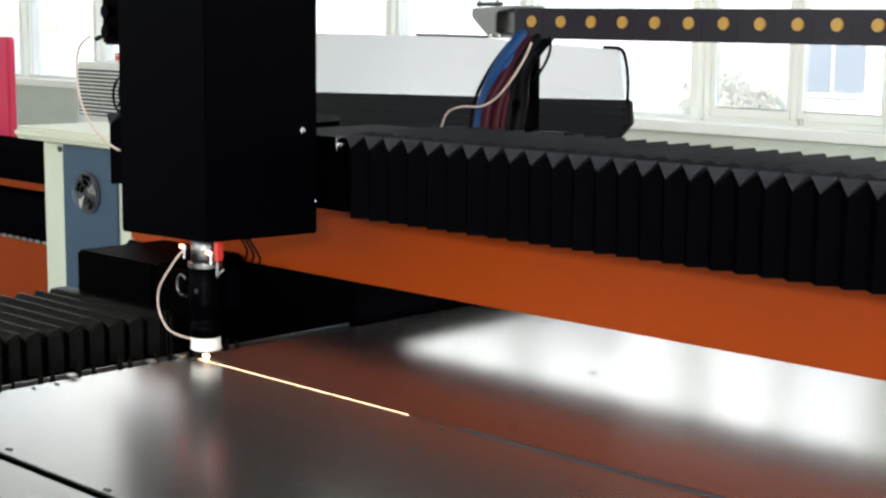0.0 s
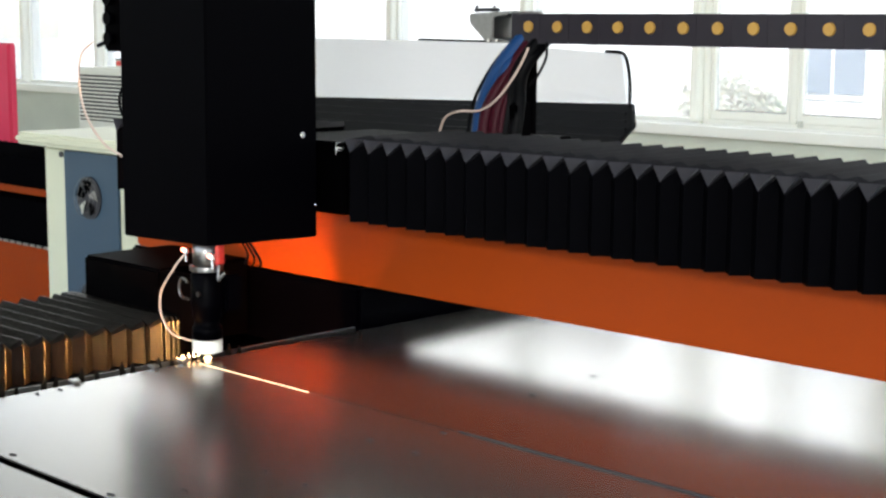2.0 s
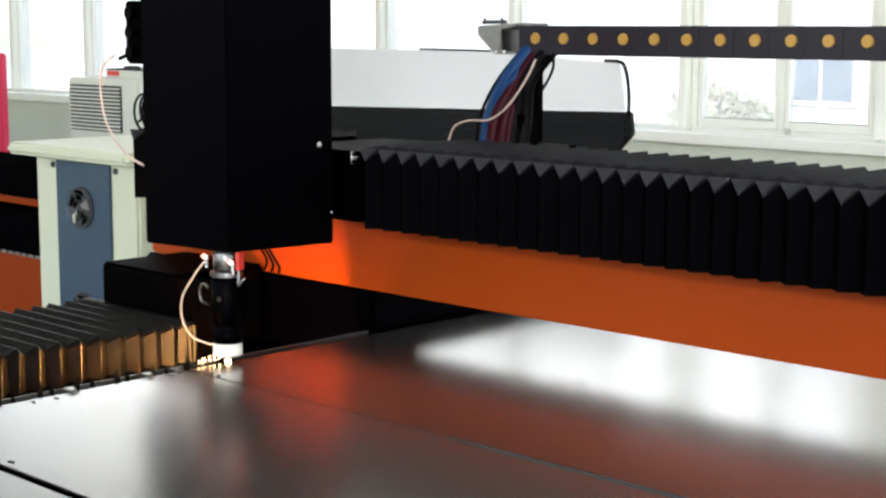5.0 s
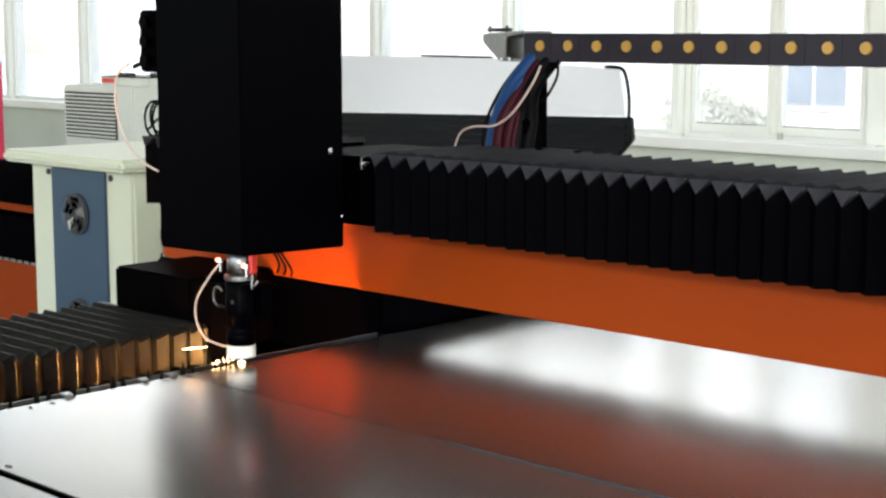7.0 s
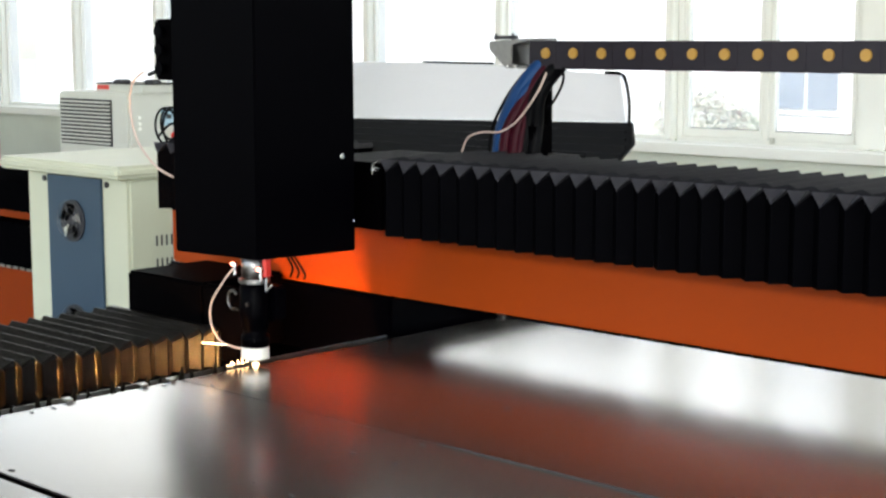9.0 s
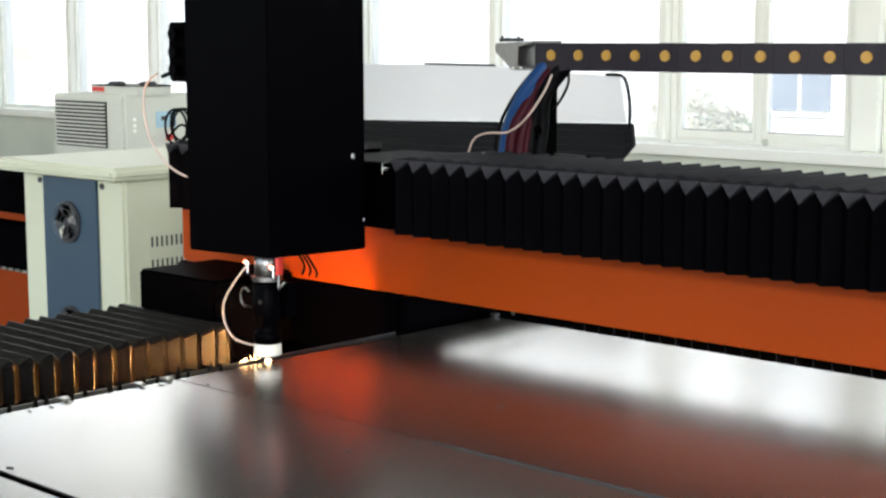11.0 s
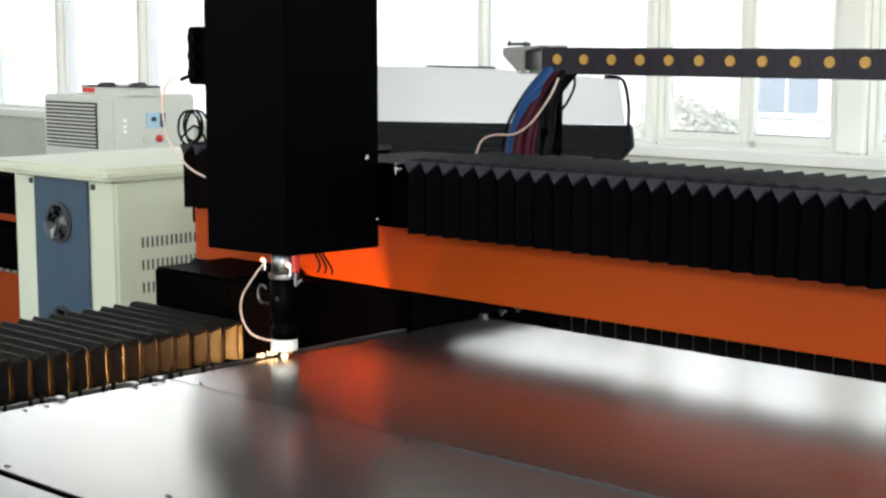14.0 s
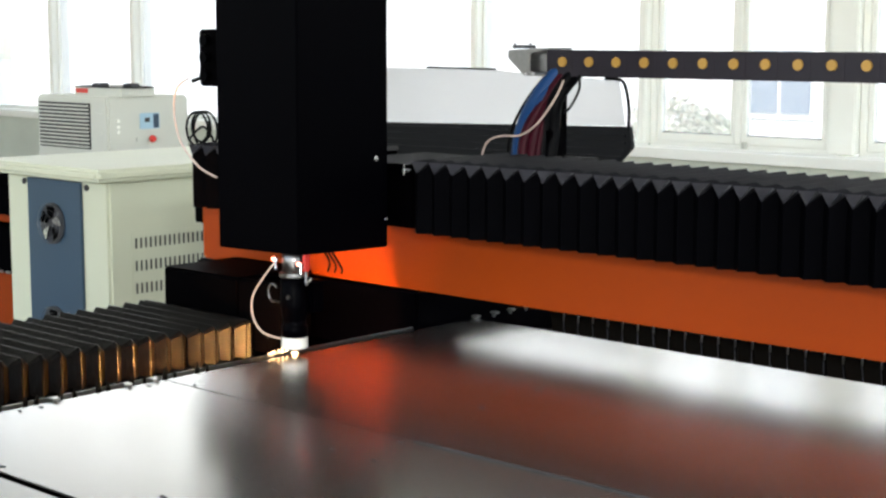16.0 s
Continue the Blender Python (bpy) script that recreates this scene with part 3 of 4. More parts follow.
# ---- z axis unit with the cutting head, slides along x and y ----
head = thing("cutting_unit", "tall black housing carrying a laser cutting head", "cutting head")
bm = prism([(-0.163, -0.042), (0.05, -0.016), (0.082, 0.2), (-0.15, 0.243)], 1.108, 2.35, 0.0025)
part("housing", bm, BLACK, head)
part("back_plate", box(-0.14, -0.08, 0.2445, 0.298, 1.13, 2.3, 0.003), BLACK_MATT, head)
bolt(head, (0.0785, 0.169, 1.29), 0.006)
bolt(head, (0.0785, 0.197, 1.165), 0.003)
HX, HY = 0.0, 0.016
C0 = (HX, HY, 0)
part("collar", lathe([(0.021, 1.066), (0.0235, 1.068), (0.0235, 1.112), (0.021, 1.113)], 32, None, C0), DULL_STEEL, head, "polished steel collar", True)
part("flange", lathe([(0.026, 1.057), (0.0295, 1.059), (0.0295, 1.067), (0.026, 1.069)], 32, None, C0), DULL_STEEL, head, "knurled steel ring")
part("red_sleeve", prism([(HX + 0.0245, HY + 0.0), (HX + 0.028, HY + 0.006), (HX + 0.026, HY + 0.02), (HX + 0.018, HY + 0.02)], 1.07, 1.111, 0.001), RED, head)
part("red_sleeve", prism([(HX - 0.025, HY - 0.006), (HX - 0.029, HY + 0.002), (HX - 0.027, HY + 0.016), (HX - 0.02, HY + 0.016)], 1.07, 1.111, 0.001), RED, head)
part("head_body", lathe([(0.024, 1.056), (0.0275, 1.052), (0.0280, 1.0), (0.027, 0.992), (0.0255, 0.988), (0.0255, 0.976), (0.0225, 0.972), (0.0225, 0.962), (0.0265, 0.958), (0.027, 0.952), (0.0265, 0.938), (0.022, 0.937)], 36, None, C0), BLACK, head, "black lens body", True)
part("side_module", box(HX - 0.026, HX + 0.03, HY + 0.02, HY + 0.055, 0.985, 1.05, 0.004), BLACK, head)
ring = part("sensor_ring", lathe([(0.02, 0.937), (0.0262, 0.936), (0.0265, 0.915), (0.024, 0.9135), (0.014, 0.913)], 36, None, C0), CERAMIC, head, "white ceramic sensor ring", False)
part("nozzle", lathe([(0.013, 0.9129), (0.012, 0.909), (0.005, 0.9045), (0.003, 0.9042)], 24, None, C0), STEEL, head, "steel nozzle", True)
pts = [(HX - 0.046 + 0.014 * math.cos(a), HY - 0.015, 1.022 + 0.018 * math.sin(a)) for a in [radians(40 + 20 * j) for j in range(14)]]
part("knob_ring", tube(pts, 0.0025), DULL_STEEL, head, "curved steel fitting")
bolt(head, (HX + 0.014, HY - 0.030, 1.021), 0.0045, "y", DULL_STEEL)
bolt(head, (HX - 0.016, HY - 0.030, 1.008), 0.0025, "y", DULL_STEEL)
for x, z in ((-0.038, 1.090), (0.037, 1.087)):
    bm = lathe([(0.003, -0.02), (0.003, -0.006), (0.0055, -0.004), (0.0045, 0.004), (0.001, 0.006)], 12, None, (HX + x, HY - 0.015, z))
    part("fitting", bm, CHROME, head)
    part("indicator", lathe([(0.001, 0), (0.0042, 0.003), (0.0042, 0.006), (0.001, 0.008)], 12, None, (HX + x, HY - 0.021, z - 0.002)), RED_LED, head, "small red indicator light")
bm = tube([(HX + 0.036, HY, 1.07), (HX + 0.041, HY - 0.005, 1.046), (HX + 0.047, HY - 0.005, 1.052), (HX + 0.053, HY, 1.060)], 0.0025)
part("elbow_fitting", bm, DULL_STEEL, head)
for k in range(3):
    part("wire", tube([(HX + 0.03 + 0.012 * k, HY + 0.05, 1.112), (HX + 0.04 + 0.017 * k, HY + 0.06, 1.085 - 0.004 * k), (HX + 0.045 + 0.02 * k, HY + 0.05, 1.068)], 0.0022), BLACK_HOSE, head, "thin black wire")
bm = tube([(HX - 0.037, HY - 0.02, 1.083), (HX - 0.052, HY - 0.03, 1.06), (HX - 0.085, HY - 0.035, 1.015), (HX - 0.088, HY - 0.035, 0.975), (HX - 0.068, HY - 0.03, 0.943), (HX - 0.04, HY - 0.018, 0.932), (HX - 0.022, HY - 0.01, 0.93)], 0.0019)
part("sensor_cable", bm, WHITE_CABLE, head, "pale sensor cable looped beside the head")
# connector box on the housing
cb = part("connector_box", box(-0.245, -0.155, -0.02, 0.07, 1.432, 1.548, 0.004), BLACK_MATT, head, "black connector box")
for z in (1.455, 1.49, 1.525):
    part("connector", lathe([(0.012, 0), (0.013, 0.004), (0.009, 0.012), (0.006, 0.012)][::1], 16, None, (-0.215, -0.034, z), "y"), BLACK, cb)
part("plug", tube([(-0.245, 0.0, 1.447), (-0.262, -0.005, 1.447), (-0.28, -0.01, 1.441)], 0.004), BLACK_HOSE, cb)
part("signal_cable", tube([(-0.28, -0.02, 1.448), (-0.32, -0.02, 1.425), (-0.33, -0.02, 1.375), (-0.31, -0.02, 1.315), (-0.24, -0.03, 1.268), (-0.175, -0.035, 1.249)], 0.0022), WHITE_CABLE, head, "pale signal cable hanging from the connector box")
# flash at the nozzle
part("cut_flash", lathe([(0.0006, 0.9042), (0.0055, 0.9030), (0.0065, 0.9016), (0.0006, 0.9006)], 12, None, C0), SPARK, head, "white-hot cutting flash")

# flame that blows out past the sheet's edge, with short spark streaks
flame = thing("cut_flame", "small white-hot flame and sparks under the nozzle", "flame")
part("flame_core", lathe([(0.0006, 0.006), (0.003, 0.004), (0.0045, 0.0), (0.003, -0.003), (0.0006, -0.004)], 12, None, (0.004, 0.004, 0.002)), FLAME, flame)
# unseen glowing spatter, added beside the edge below the sheet to light beam and bellows
for at, rad in (((-0.049, 0.004, -0.080), 0.0072), ((-0.085, -0.07, -0.075), 0.0022), ((-0.09, -0.16, -0.075), 0.0019)):
    part("spark_jet", lathe([(0.0006, rad), (rad * 0.7, rad * 0.7), (rad, 0.0), (rad * 0.7, -rad * 0.7), (0.0006, -rad)], 10, None, at), HIDDEN_GLOW, flame)
frnd = random.Random(5)
for k in range(5):
    x0, y0 = -0.012 - 0.004 * frnd.random(), -0.002 - 0.011 * k
    lean, tall = frnd.uniform(-0.007, 0.003), frnd.uniform(0.005, 0.011) * (1 - 0.1 * k)
    part("streak", prism([(y0, 0.0), (y0 + 0.0018, 0.0), (y0 + lean, tall)], x0 - 0.0006, x0 + 0.0006, 0, None, "x"), SPARK, flame, "thin glowing spark tongue")
for k in range(8):
    bx, by, bz, br = -0.008 - 0.01 * frnd.random(), frnd.uniform(-0.05, 0.004), frnd.uniform(-0.002, 0.005), frnd.uniform(0.0006, 0.0015)
    part("streak", lathe([(0.0003, br), (br, 0.0), (0.0003, -br)], 8, None, (bx, by, bz)), SPARK, flame)
# spiky flash of a sudden spatter
burst = thing("spark_burst", "bright yellow burst of molten spatter", "sparks")
part("burst_core", lathe([(0.0006, 0.014), (0.007, 0.012), (0.013, 0.004), (0.010, -0.003), (0.0006, -0.005)], 10), HOT_BURST, burst)
for k in range(26):
    ang, up, ln = radians(frnd.uniform(130, 300)), frnd.uniform(0.0, 0.75), frnd.uniform(0.012, 0.022)
    d = Vector((math.cos(ang) * math.cos(up), math.sin(ang) * math.cos(up), math.sin(up)))
    part("streak", tube([d * 0.006, d * ln * 0.6 + Vector((0, 0, 0.001)), d * ln], 0.0007, None, 5, 3), SPARK, burst)

# ---- cable chain above the beam ----
chain = thing("cable_chain", "black plastic cable chain with round yellow covers", "cable chain")
CHY = 0.72
PITCH = 0.0741
for k in range(26):
    x = 0.12 + PITCH * k
    bm = prism([(x - PITCH * 0.62, 1.4475), (x + PITCH * 0.34, 1.447), (x + PITCH * 0.378, 1.449), (x + PITCH * 0.378, 1.504), (x + PITCH * 0.34, 1.506), (x - PITCH * 0.62, 1.5055)], CHY, CHY + 0.09, 0.0006, None, "y")
    link = part("link", bm, CHAIN, chain)
    part("yellow_cover", lathe([(0.0105, -0.004), (0.0115, 0.0), (0.0115, 0.006)], 20, None, (x, CHY, 1.48), "y"), YELLOW, link, "round yellow cover")
bm = prism([(-0.037, 1.505), (-0.037, 1.487), (0.012, 1.447), (0.075, 1.447), (0.075, 1.452), (0.03, 1.456), (0.03, 1.498), (0.075, 1.506), (0.075, 1.511)], CHY - 0.006, CHY + 0.095, 0.002, None, "y")
part("bracket", bm, DULL_STEEL, chain, "bent sheet steel bracket")
bm = tube([(-0.02, CHY, 1.508), (-0.02, CHY, 1.522)], 0.003)
tube([(0.01, CHY + 0.02, 1.508), (0.01, CHY + 0.02, 1.522)], 0.003, bm)
tube([(-0.025, CHY, 1.513), (0.04, CHY, 1.5135)], 0.004, bm)
part("bracket_bolt", bm, DARK, chain)
for dx in (0.022, 0.045):
    part("bolt", lathe([(0.003, -0.004), (0.003, 0.0)], 10, None, (dx, CHY - 0.007, 1.452), "y"), CHROME, chain)
hoses = [(BLUE_HOSE, 0.019, 0.088, 0.02, "thick blue hose"), (BLUE_HOSE, 0.016, 0.104, 0.04, "blue hose"), (RED_HOSE, 0.013, 0.112, 0.05, "dark red hose"), (RED_HOSE, 0.012, 0.124, 0.07, "dark red hose"),
         (BLACK_HOSE, 0.015, 0.132, 0.085, "black hose"), (BLACK_HOSE, 0.014, 0.136, 0.104, "black hose"), (BLACK_HOSE, 0.0035, 0.062, -0.014, "thin black hose"), (RED_HOSE, 0.006, 0.118, 0.085, "dark red hose")]
for k, (m, r, xt, xb, lab) in enumerate(hoses):
    yb = 0.68 - (0.022 if m is RED_HOSE else 0.0) + 0.008 * (k % 2)
    part("hose", tube([(xt + 0.03, CHY + 0.03, 1.475), (xt, CHY + 0.01 + 0.01 * (k % 2), 1.445), (xt - 0.012 + 0.35 * (xb - xt), CHY - 0.01, 1.39), (xb + 0.002, yb + 0.02, 1.32), (xb + 0.005, yb, 1.24)], r, None, 12), m, chain, lab, True)
part("hose", tube([(0.155, CHY - 0.04, 1.44), (0.14, CHY - 0.05, 1.40), (0.10, CHY - 0.06, 1.345), (0.05, CHY - 0.06, 1.315), (-0.01, CHY - 0.06, 1.31), (-0.05, CHY - 0.06, 1.295), (-0.07, CHY - 0.06, 1.255)], 0.0022), WHITE_CABLE, chain, "thin pale hose")
part("hose", tube([(0.175, CHY - 0.01, 1.45), (0.183, CHY - 0.02, 1.42), (0.17, CHY - 0.03, 1.385), (0.15, CHY - 0.03, 1.365)], 0.003), BLACK_HOSE, chain, "thin black hose")
part("hose_bracket", box(0.05, 0.115, 0.69, 0.74, 1.24, 1.33, 0.004), BLACK_MATT, chain)
part("chain_carrier", box(-0.02, 0.16, 0.35, CHY + 0.09, 1.24, 1.262, 0.002), BLACK_MATT, chain)
part("chain_post", box(0.02, 0.05, CHY + 0.092, CHY + 0.11, 1.24, 1.50, 0.002), BLACK_MATT, chain)

# ---- electrical cabinet behind the machine ----
cab = thing("control_cabinet", "cream electrical cabinet with blue front panel and fan", "cabinet")
X0, X1, Y0, Y1 = -3.25, -2.55, 1.67, 2.75
part("body", box(X0, X1, Y0, Y1, 0.0, 0.998, 0.012), CREAM, cab)
part("lid", box(X0 - 0.07, X1 + 0.06, Y0 - 0.09, Y1 + 0.05, 1.0, 1.048, 0.016, None, 3), CREAM, cab, "overhanging cream lid")
panel = part("front_panel", box(-3.085, -2.715, Y0 - 0.012, Y0 - 0.001, 0.05, 0.985, 0.003), BLUE, cab, "blue front panel")
for cz, cx in ((0.812, -2.905), (0.40, -2.905)):
    grille = part("fan_grille", lathe([(0.082, 0), (0.082, 0.005), (0.075, 0.006), (0.075, 0.001)], 32, None, (cx, Y0 - 0.019, cz), "y"), DARK, panel, "dark fan behind a chrome guard")
    for j in range(5):
        bm = bmesh.new()
        for s in range(2):
            a0 = 2 * math.pi * j / 5
            v = [bm.verts.new((cx + r * math.cos(a0 + da), Y0 - 0.022 - s * 0.002 - tilt, cz + r * math.sin(a0 + da))) for r, da, tilt in ((0.02, 0, 0), (0.07, -0.1, 0), (0.07, 0.55, 0.008), (0.02, 0.7, 0.006))]
            bm.faces.new(v if s else v[::-1])
        part("blade", bm, CHROME if j in (0, 3) else BLACK, grille)
    for rr in (0.03, 0.055, 0.079):
        part("guard_wire", tube([(cx + rr * math.cos(a), Y0 - 0.034, cz + rr * math.sin(a)) for a in [2 * math.pi * j / 16 for j in range(17)]], 0.001, None, 5, 2), DULL_STEEL, grille)
for x in (-3.115, -2.685):
    part("screw", lathe([(0.012, -0.006), (0.012, 0.0)], 12, None, (x, Y0 - 0.002, 0.965), "y"), DARK, cab)
vent = part("side_vent", box(X1 + 0.001, X1 + 0.003, 1.77, 2.62, 0.47, 0.79), CREAM, cab)
slot = box(0, 0.0015, -0.004, 0.004, -0.02, 0.02)
slot_first = None
for r in range(4):
    for k in range(26):
        if slot_first is None:
            slot_first = part("slot", slot, DARK, vent, "dark vent slot")
            o = slot_first
        else:
            o = new("slot", slot_first.data)
            o.parent = vent
        o.location = (X1 + 0.0032, 1.79 + 0.0228 * k, 0.752 - 0.088 * r)

# ---- chiller ----
ch = thing("water_chiller", "white water chiller with louvred grille and small display", "chiller", (-0.03, 0, 0))
cx0, cx1, cy0, cy1, cz1 = -4.631, -4.011, 2.72, 3.22, 1.25
part("body", box(cx0, cx1, cy0, cy1, 0.03, cz1, 0.012), GREY_PLASTIC, ch)
gr = part("grille", box(cx0 + 0.03, -4.15, cy0 - 0.006, cy0 - 0.001, 0.985, 1.215, 0.002), DARK, ch, "dark louvred grille")
for k in range(12):
    sl = prism([(cy0 - 0.015, 0.0), (cy0 - 0.007, 0.006), (cy0 - 0.007, 0.0085), (cy0 - 0.015, 0.0025)], cx0 + 0.035, -4.155, 0, None, "x")
    s = part("slat", sl, GREY_PLASTIC, gr)
    s.location = (0, 0, 0.993 + 0.0185 * k)
dp = part("display", box(cx1 + 0.001, cx1 + 0.008, 2.91, 3.03, 1.085, 1.165, 0.002), SCREEN, ch, "blue controller display")
part("screen", box(cx1 + 0.009, cx1 + 0.011, 2.99, 3.022, 1.09, 1.16), BLUE, dp)
part("screen", box(cx1 + 0.0115, cx1 + 0.013, 2.935, 2.965, 1.12, 1.142), DARK, dp)
part("switch", lathe([(0.018, 0), (0.018, 0.012), (0.012, 0.022), (0.004, 0.022)], 16, None, (cx1 + 0.001, 2.985, 1.034), "x"), RED, ch, "red rotary switch")
part("button", lathe([(0.013, 0), (0.013, 0.01)], 12, None, (cx1 + 0.001, 2.90, 1.035), "x"), GREY_PLASTIC, ch)
for z in (1.075, 1.10, 1.13):
    part("button", lathe([(0.009, 0), (0.009, 0.006)], 10, None, (cx1 + 0.001, 2.78, z), "x"), WHITE, ch)
for z in (1.06, 1.16):
    part("label_plate", box(-4.10, -4.06, cy0 - 0.003, cy0 - 0.001, z, z + 0.012), GREY_PLASTIC, ch)
tray = thing("parts_tray", "low clear tray with red and black parts on the chiller", "tray", (-4.43, 2.80, cz1))
bm = box(0, 0.4, 0, 0.2, 0.0, 0.004)
for q in ((0, 0.4, 0, 0.004), (0, 0.4, 0.196, 0.2), (0, 0.004, 0.004, 0.196), (0.396, 0.4, 0.004, 0.196)):
    box(*q, 0.004, 0.042, 0, bm)
part("tray_body", bm, GREY_PLASTIC, tray)
part("rim", tube([(0, 0, 0.043), (0.4, 0, 0.043), (0.4, 0.2, 0.043), (0, 0.2, 0.043), (0, 0, 0.043)], 0.003, None, 6, 3), BLACK_HOSE, tray)
part("red_pack", box(0.006, 0.12, -0.004, 0.08, 0.006, 0.04, 0.006), RED, tray, "red packet")
part("fan_cap", box(0.11, 0.18, 0.02, 0.09, 0.035, 0.062, 0.008), DARK, tray)
part("fan_cap", box(0.26, 0.33, 0.1, 0.17, 0.035, 0.062, 0.008), DARK, tray)

# ---- neighbouring machine and red board ----
nb = thing("neighbour_machine", "second orange laser cutter with black pleated covers", "machine")
part("bed", box(-13.0, -3.85, 2.2, 2.62, 0.0, 0.43, 0.01), ORANGE, nb)
part("stripe", box(-13.0, -3.86, 2.24, 2.60, 0.66, 0.70, 0.004), ORANGE, nb)
for z0, z1, y0 in ((0.431, 0.655, 2.17), (0.701, 0.85, 2.2)):
    n = 150
    bm = bmesh.new()
    up = []
    for k in range(n * 2 + 1):
        x = -3.87 - k * 0.03
        s = 0.0 if k % 2 else 0.022
        up.append([bm.verts.new((x, 2.6, z1 - s)), bm.verts.new((x, y0 + s, z1 - s)), bm.verts.new((x, y0 + s, z0))])
    for a, b in zip(up, up[1:]):
        for j in range(2):
            bm.faces.new((a[j], a[j + 1], b[j + 1], b[j]))
    bmesh.ops.recalc_face_normals(bm, faces=bm.faces[:])
    part("pleated_cover", bm, BELLOWS, nb)
for k in range(90):
    if k == 0:
        tooth = part("tooth", box(-0.02, 0.02, 0, 0.004, 0, 0.012), STEEL, nb)
        o = tooth
    else:
        o = new("tooth", tooth.data)
        o.parent = nb
    o.location = (-3.9 - 0.06 * k, 2.162, 0.432)
board = thing("red_board", "tall red painted board standing on the floor", "board")
part("panel", box(-6.6, -5.38, 2.75, 2.80, 0.04, 1.36, 0.01), PINK, board)
part("foot", box(-6.5, -5.45, 2.68, 2.9, 0.0, 0.04, 0.008), DARK, board)

# ---- sparks ----
spark_mesh = lathe([(0.0003, -0.016), (0.0008, 0.0), (0.0011, 0.012), (0.0004, 0.016)], 6, None, (0, 0, 0), "x")
long_mesh = lathe([(0.0003, -0.024), (0.0007, -0.01), (0.0012, 0.012), (0.0005, 0.024)], 6, None, (0, 0, 0), "x")
SPARKS = []
first_spark = None
rnd = random.Random(11)


def head_at(t):
    rows = HEAD_ROWS
    for a, b in zip(rows, rows[1:]):
        if a[0] <= t <= b[0]:
            k = (t - a[0]) / (b[0] - a[0])
            return a[1] + k * (b[1] - a[1]), a[2] + k * (b[2] - a[2])
    return rows[-1][1:]


# start and reach of each flight, at which seconds sparks leave the nozzle
SHOTS = [(1.3 + 0.9 * k + 0.3 * rnd.random(), 0.05 + 0.05 * rnd.random()) for k in range(16)]
SHOTS += [(3.24 + 0.009 * k, 0.07 + 0.13 * rnd.random()) for k in range(52)]
SHOTS += [(12.35 + 0.035 * k, 0.05 + 0.06 * rnd.random()) for k in range(12)]
SHOTS += [(0.1 * k, 0.02) for k in range(3)]
long_spark = None
for t0, reach in SHOTS:
    if reach > 0.075 and long_spark is None:
        s = long_spark = part("spark", long_mesh, SPARK)
    elif reach > 0.075:
        s = new("spark", long_spark.data)
    elif first_spark is None:
        first_spark = part("spark", spark_mesh, SPARK)
        s = first_spark
    else:
        s = new("spark", first_spark.data)
    tagged(s, "bright orange glowing spark from the cut", "spark", group="sparks of the cut")
    a = radians(rnd.uniform(150, 255))
    SPARKS.append((s, t0, reach, a, rnd.uniform(0.05, 0.65)))

# hot line left in the fresh cut
KERF = []
kerf_first = None
for k in range(9):
    if kerf_first is None:
        kerf_first = part("hot_line", box(0, 0.056, -0.0008, 0.0008, -0.0006, 0.0006, 0.0005, None, 1), HOT_KERF)
        s = kerf_first
    else:
        s = new("hot_line", kerf_first.data)
    tagged(s, "glowing hot line in the fresh cut", "glow", group="glowing cut line")
    KERF.append((s, 0.02 + 0.058 * k, 3.6 - 0.36 * k))


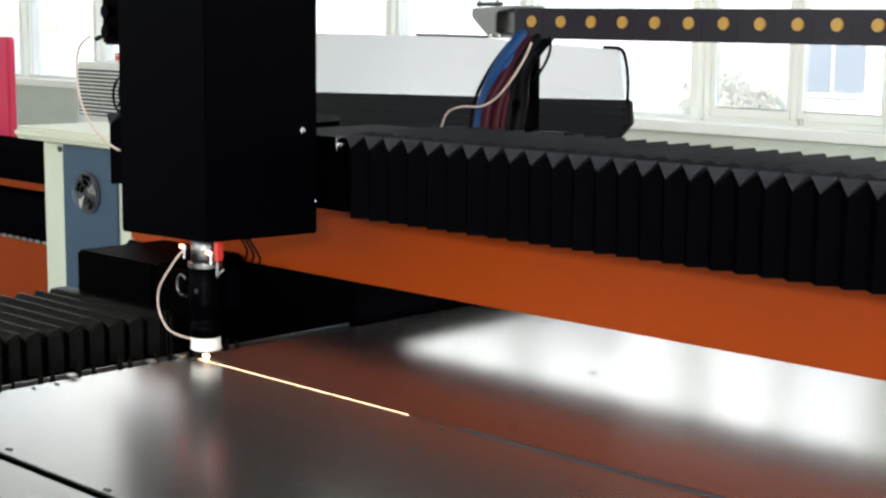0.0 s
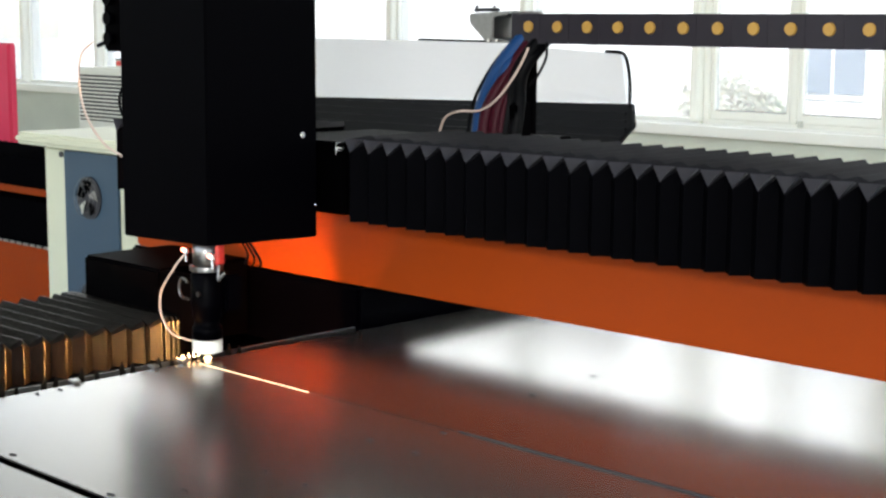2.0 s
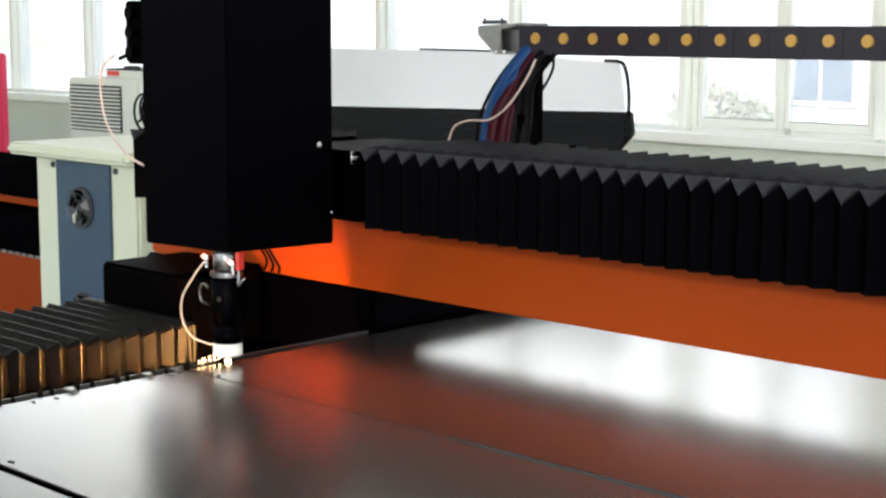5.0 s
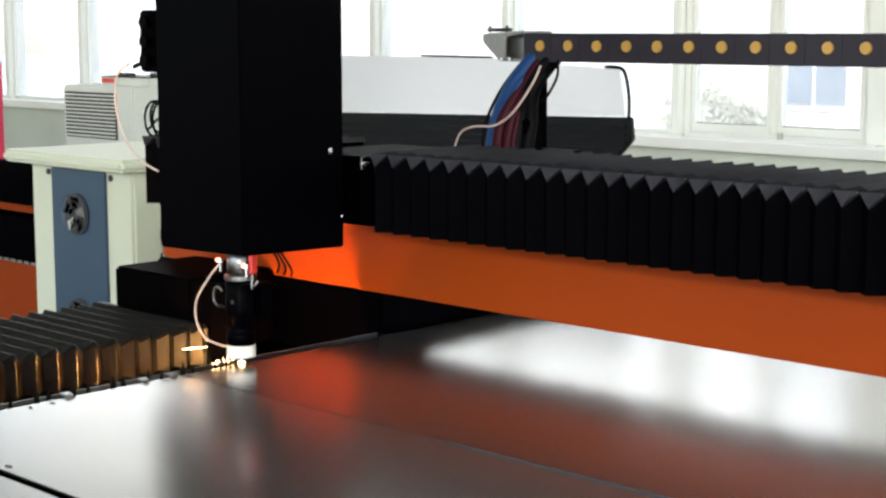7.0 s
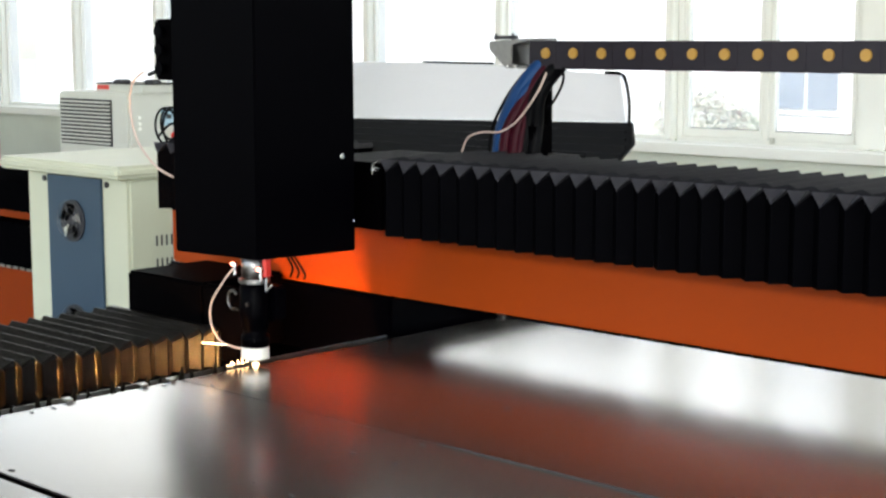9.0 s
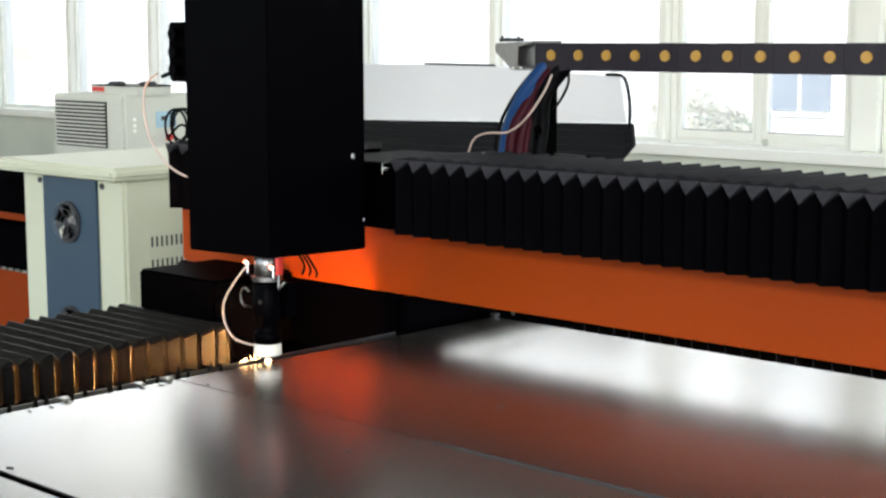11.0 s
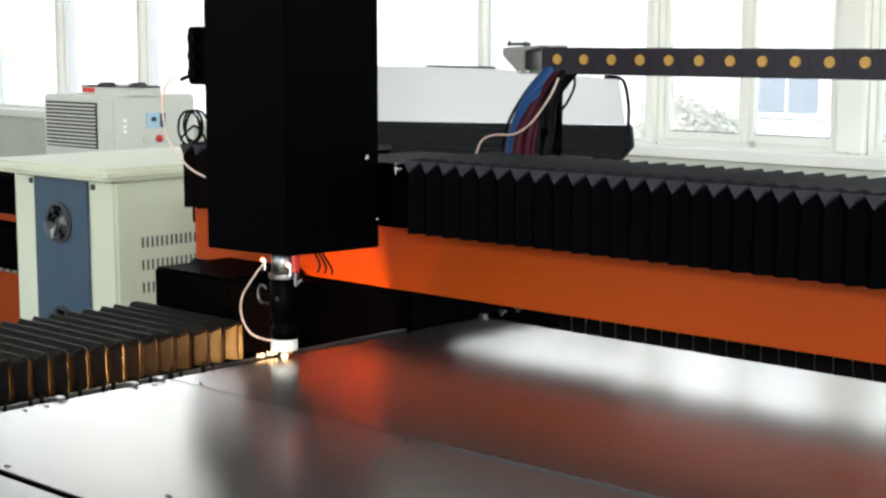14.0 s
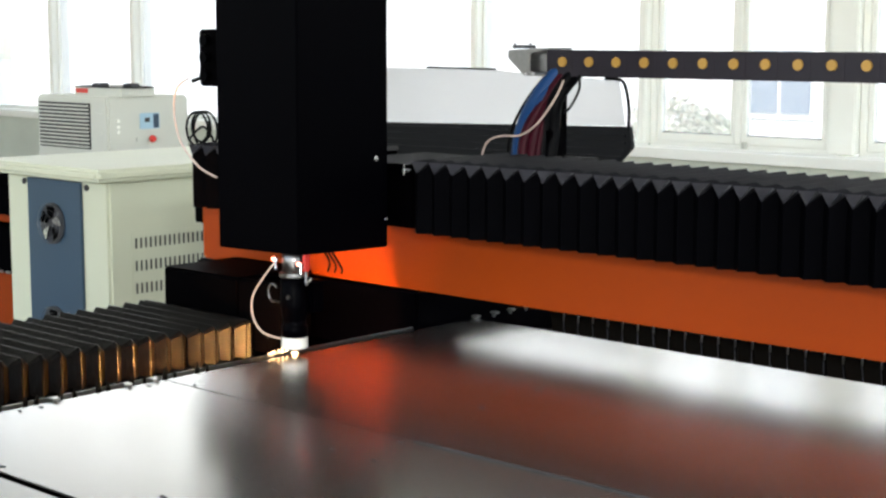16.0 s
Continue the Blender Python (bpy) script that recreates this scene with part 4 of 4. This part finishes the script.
def motions():
    sway = random.Random(21)
    walk(gantry, [(t, pose(0, y, 0)) for t, x, y in HEAD_ROWS])
    walk(bellows_left, [(t, pose(0, y, 0)) for t, x, y in HEAD_ROWS])
    for ob in (head, chain, bellows_right):
        walk(ob, [(t, pose(x, y, 0)) for t, x, y in HEAD_ROWS])
    walk(flame, [(t, pose(HX + x - 0.004, HY + y - 0.004, Z + (0.004 if t > 0.9 else -0.4))) for t, x, y in HEAD_ROWS])
    rows = []
    for t in [0.5 * k for k in range(33)] + [3.3, 3.4, 3.62, 3.75, 12.35, 12.45, 12.65, 12.8]:
        x, y = head_at(t)
        out = 1.0 if 3.38 < t < 3.65 else (0.55 if 12.4 < t < 12.7 else 0.0)
        rows.append((t, pose(HX + x - 0.03 * out, HY + y - 0.02 * out, Z + 0.085 - 0.078 * out)))
    rows.sort(key=lambda r: r[0])
    walk(burst, rows)
    # folds are drawn out of the pack one after another as the gantry leaves
    for f, rest in FOLDS:
        rows, dx, turn = [], sway.uniform(-0.003, 0.003), sway.uniform(-0.5, 0.5)
        for t, x, y in HEAD_ROWS:
            end = 0.127 + y
            fold_y = min(rest, end + 0.02 + 0.06 * max(0.0, rest - end))
            rows.append((t, pose(dx, fold_y, 0.0, 0, 0, turn)))
        walk(f, rows)
    for s, t0, reach, a, lift in SPARKS:
        az, rise = math.degrees(a), 35 * lift

        def inside(t):
            hx, hy = head_at(t)
            return t, pose(HX + hx, HY + hy, Z + 0.047, 0, 0, az)

        rows = [inside(0.5 * k) for k in range(int(t0 / 0.5) + 1) if 0.5 * k < t0 - 0.12]
        if t0 > 0.15:
            rows.append(inside(t0 - 0.1))
        for dt, k, z, p in ((0.0, 0.02, 0.006, rise), (0.1, 0.35, 0.012 + 0.45 * lift * reach, rise), (0.22, 0.75, 0.010 + 0.55 * lift * reach, rise * 0.3), (0.36, 1.0, 0.004 + 0.35 * lift * reach, -rise * 0.6), (0.6, 1.2, -0.25, -50)):
            hx, hy = head_at(t0)
            rows.append((t0 + dt, pose(HX + hx + math.cos(a) * reach * k, HY + hy + math.sin(a) * reach * k, Z + z, 0, -p, az)))
        if rows[0][0] > 0:
            rows.insert(0, inside(0.0))
        rows.append((16, pose(rows[-1][1].translation.x, rows[-1][1].translation.y, 0.52, 0, 50, az)))
        rows = [r for k, r in enumerate(rows) if k == 0 or frame(r[0]) > frame(rows[k - 1][0])]
        walk(s, rows)
    for s, x, t0 in KERF:
        walk(s, [(0, pose(x, 0, Z)), (t0, pose(x, 0, Z)), (t0 + 0.5, pose(x, 0, Z - 0.02)), (16, pose(x, 0, 0.52))])


motions()
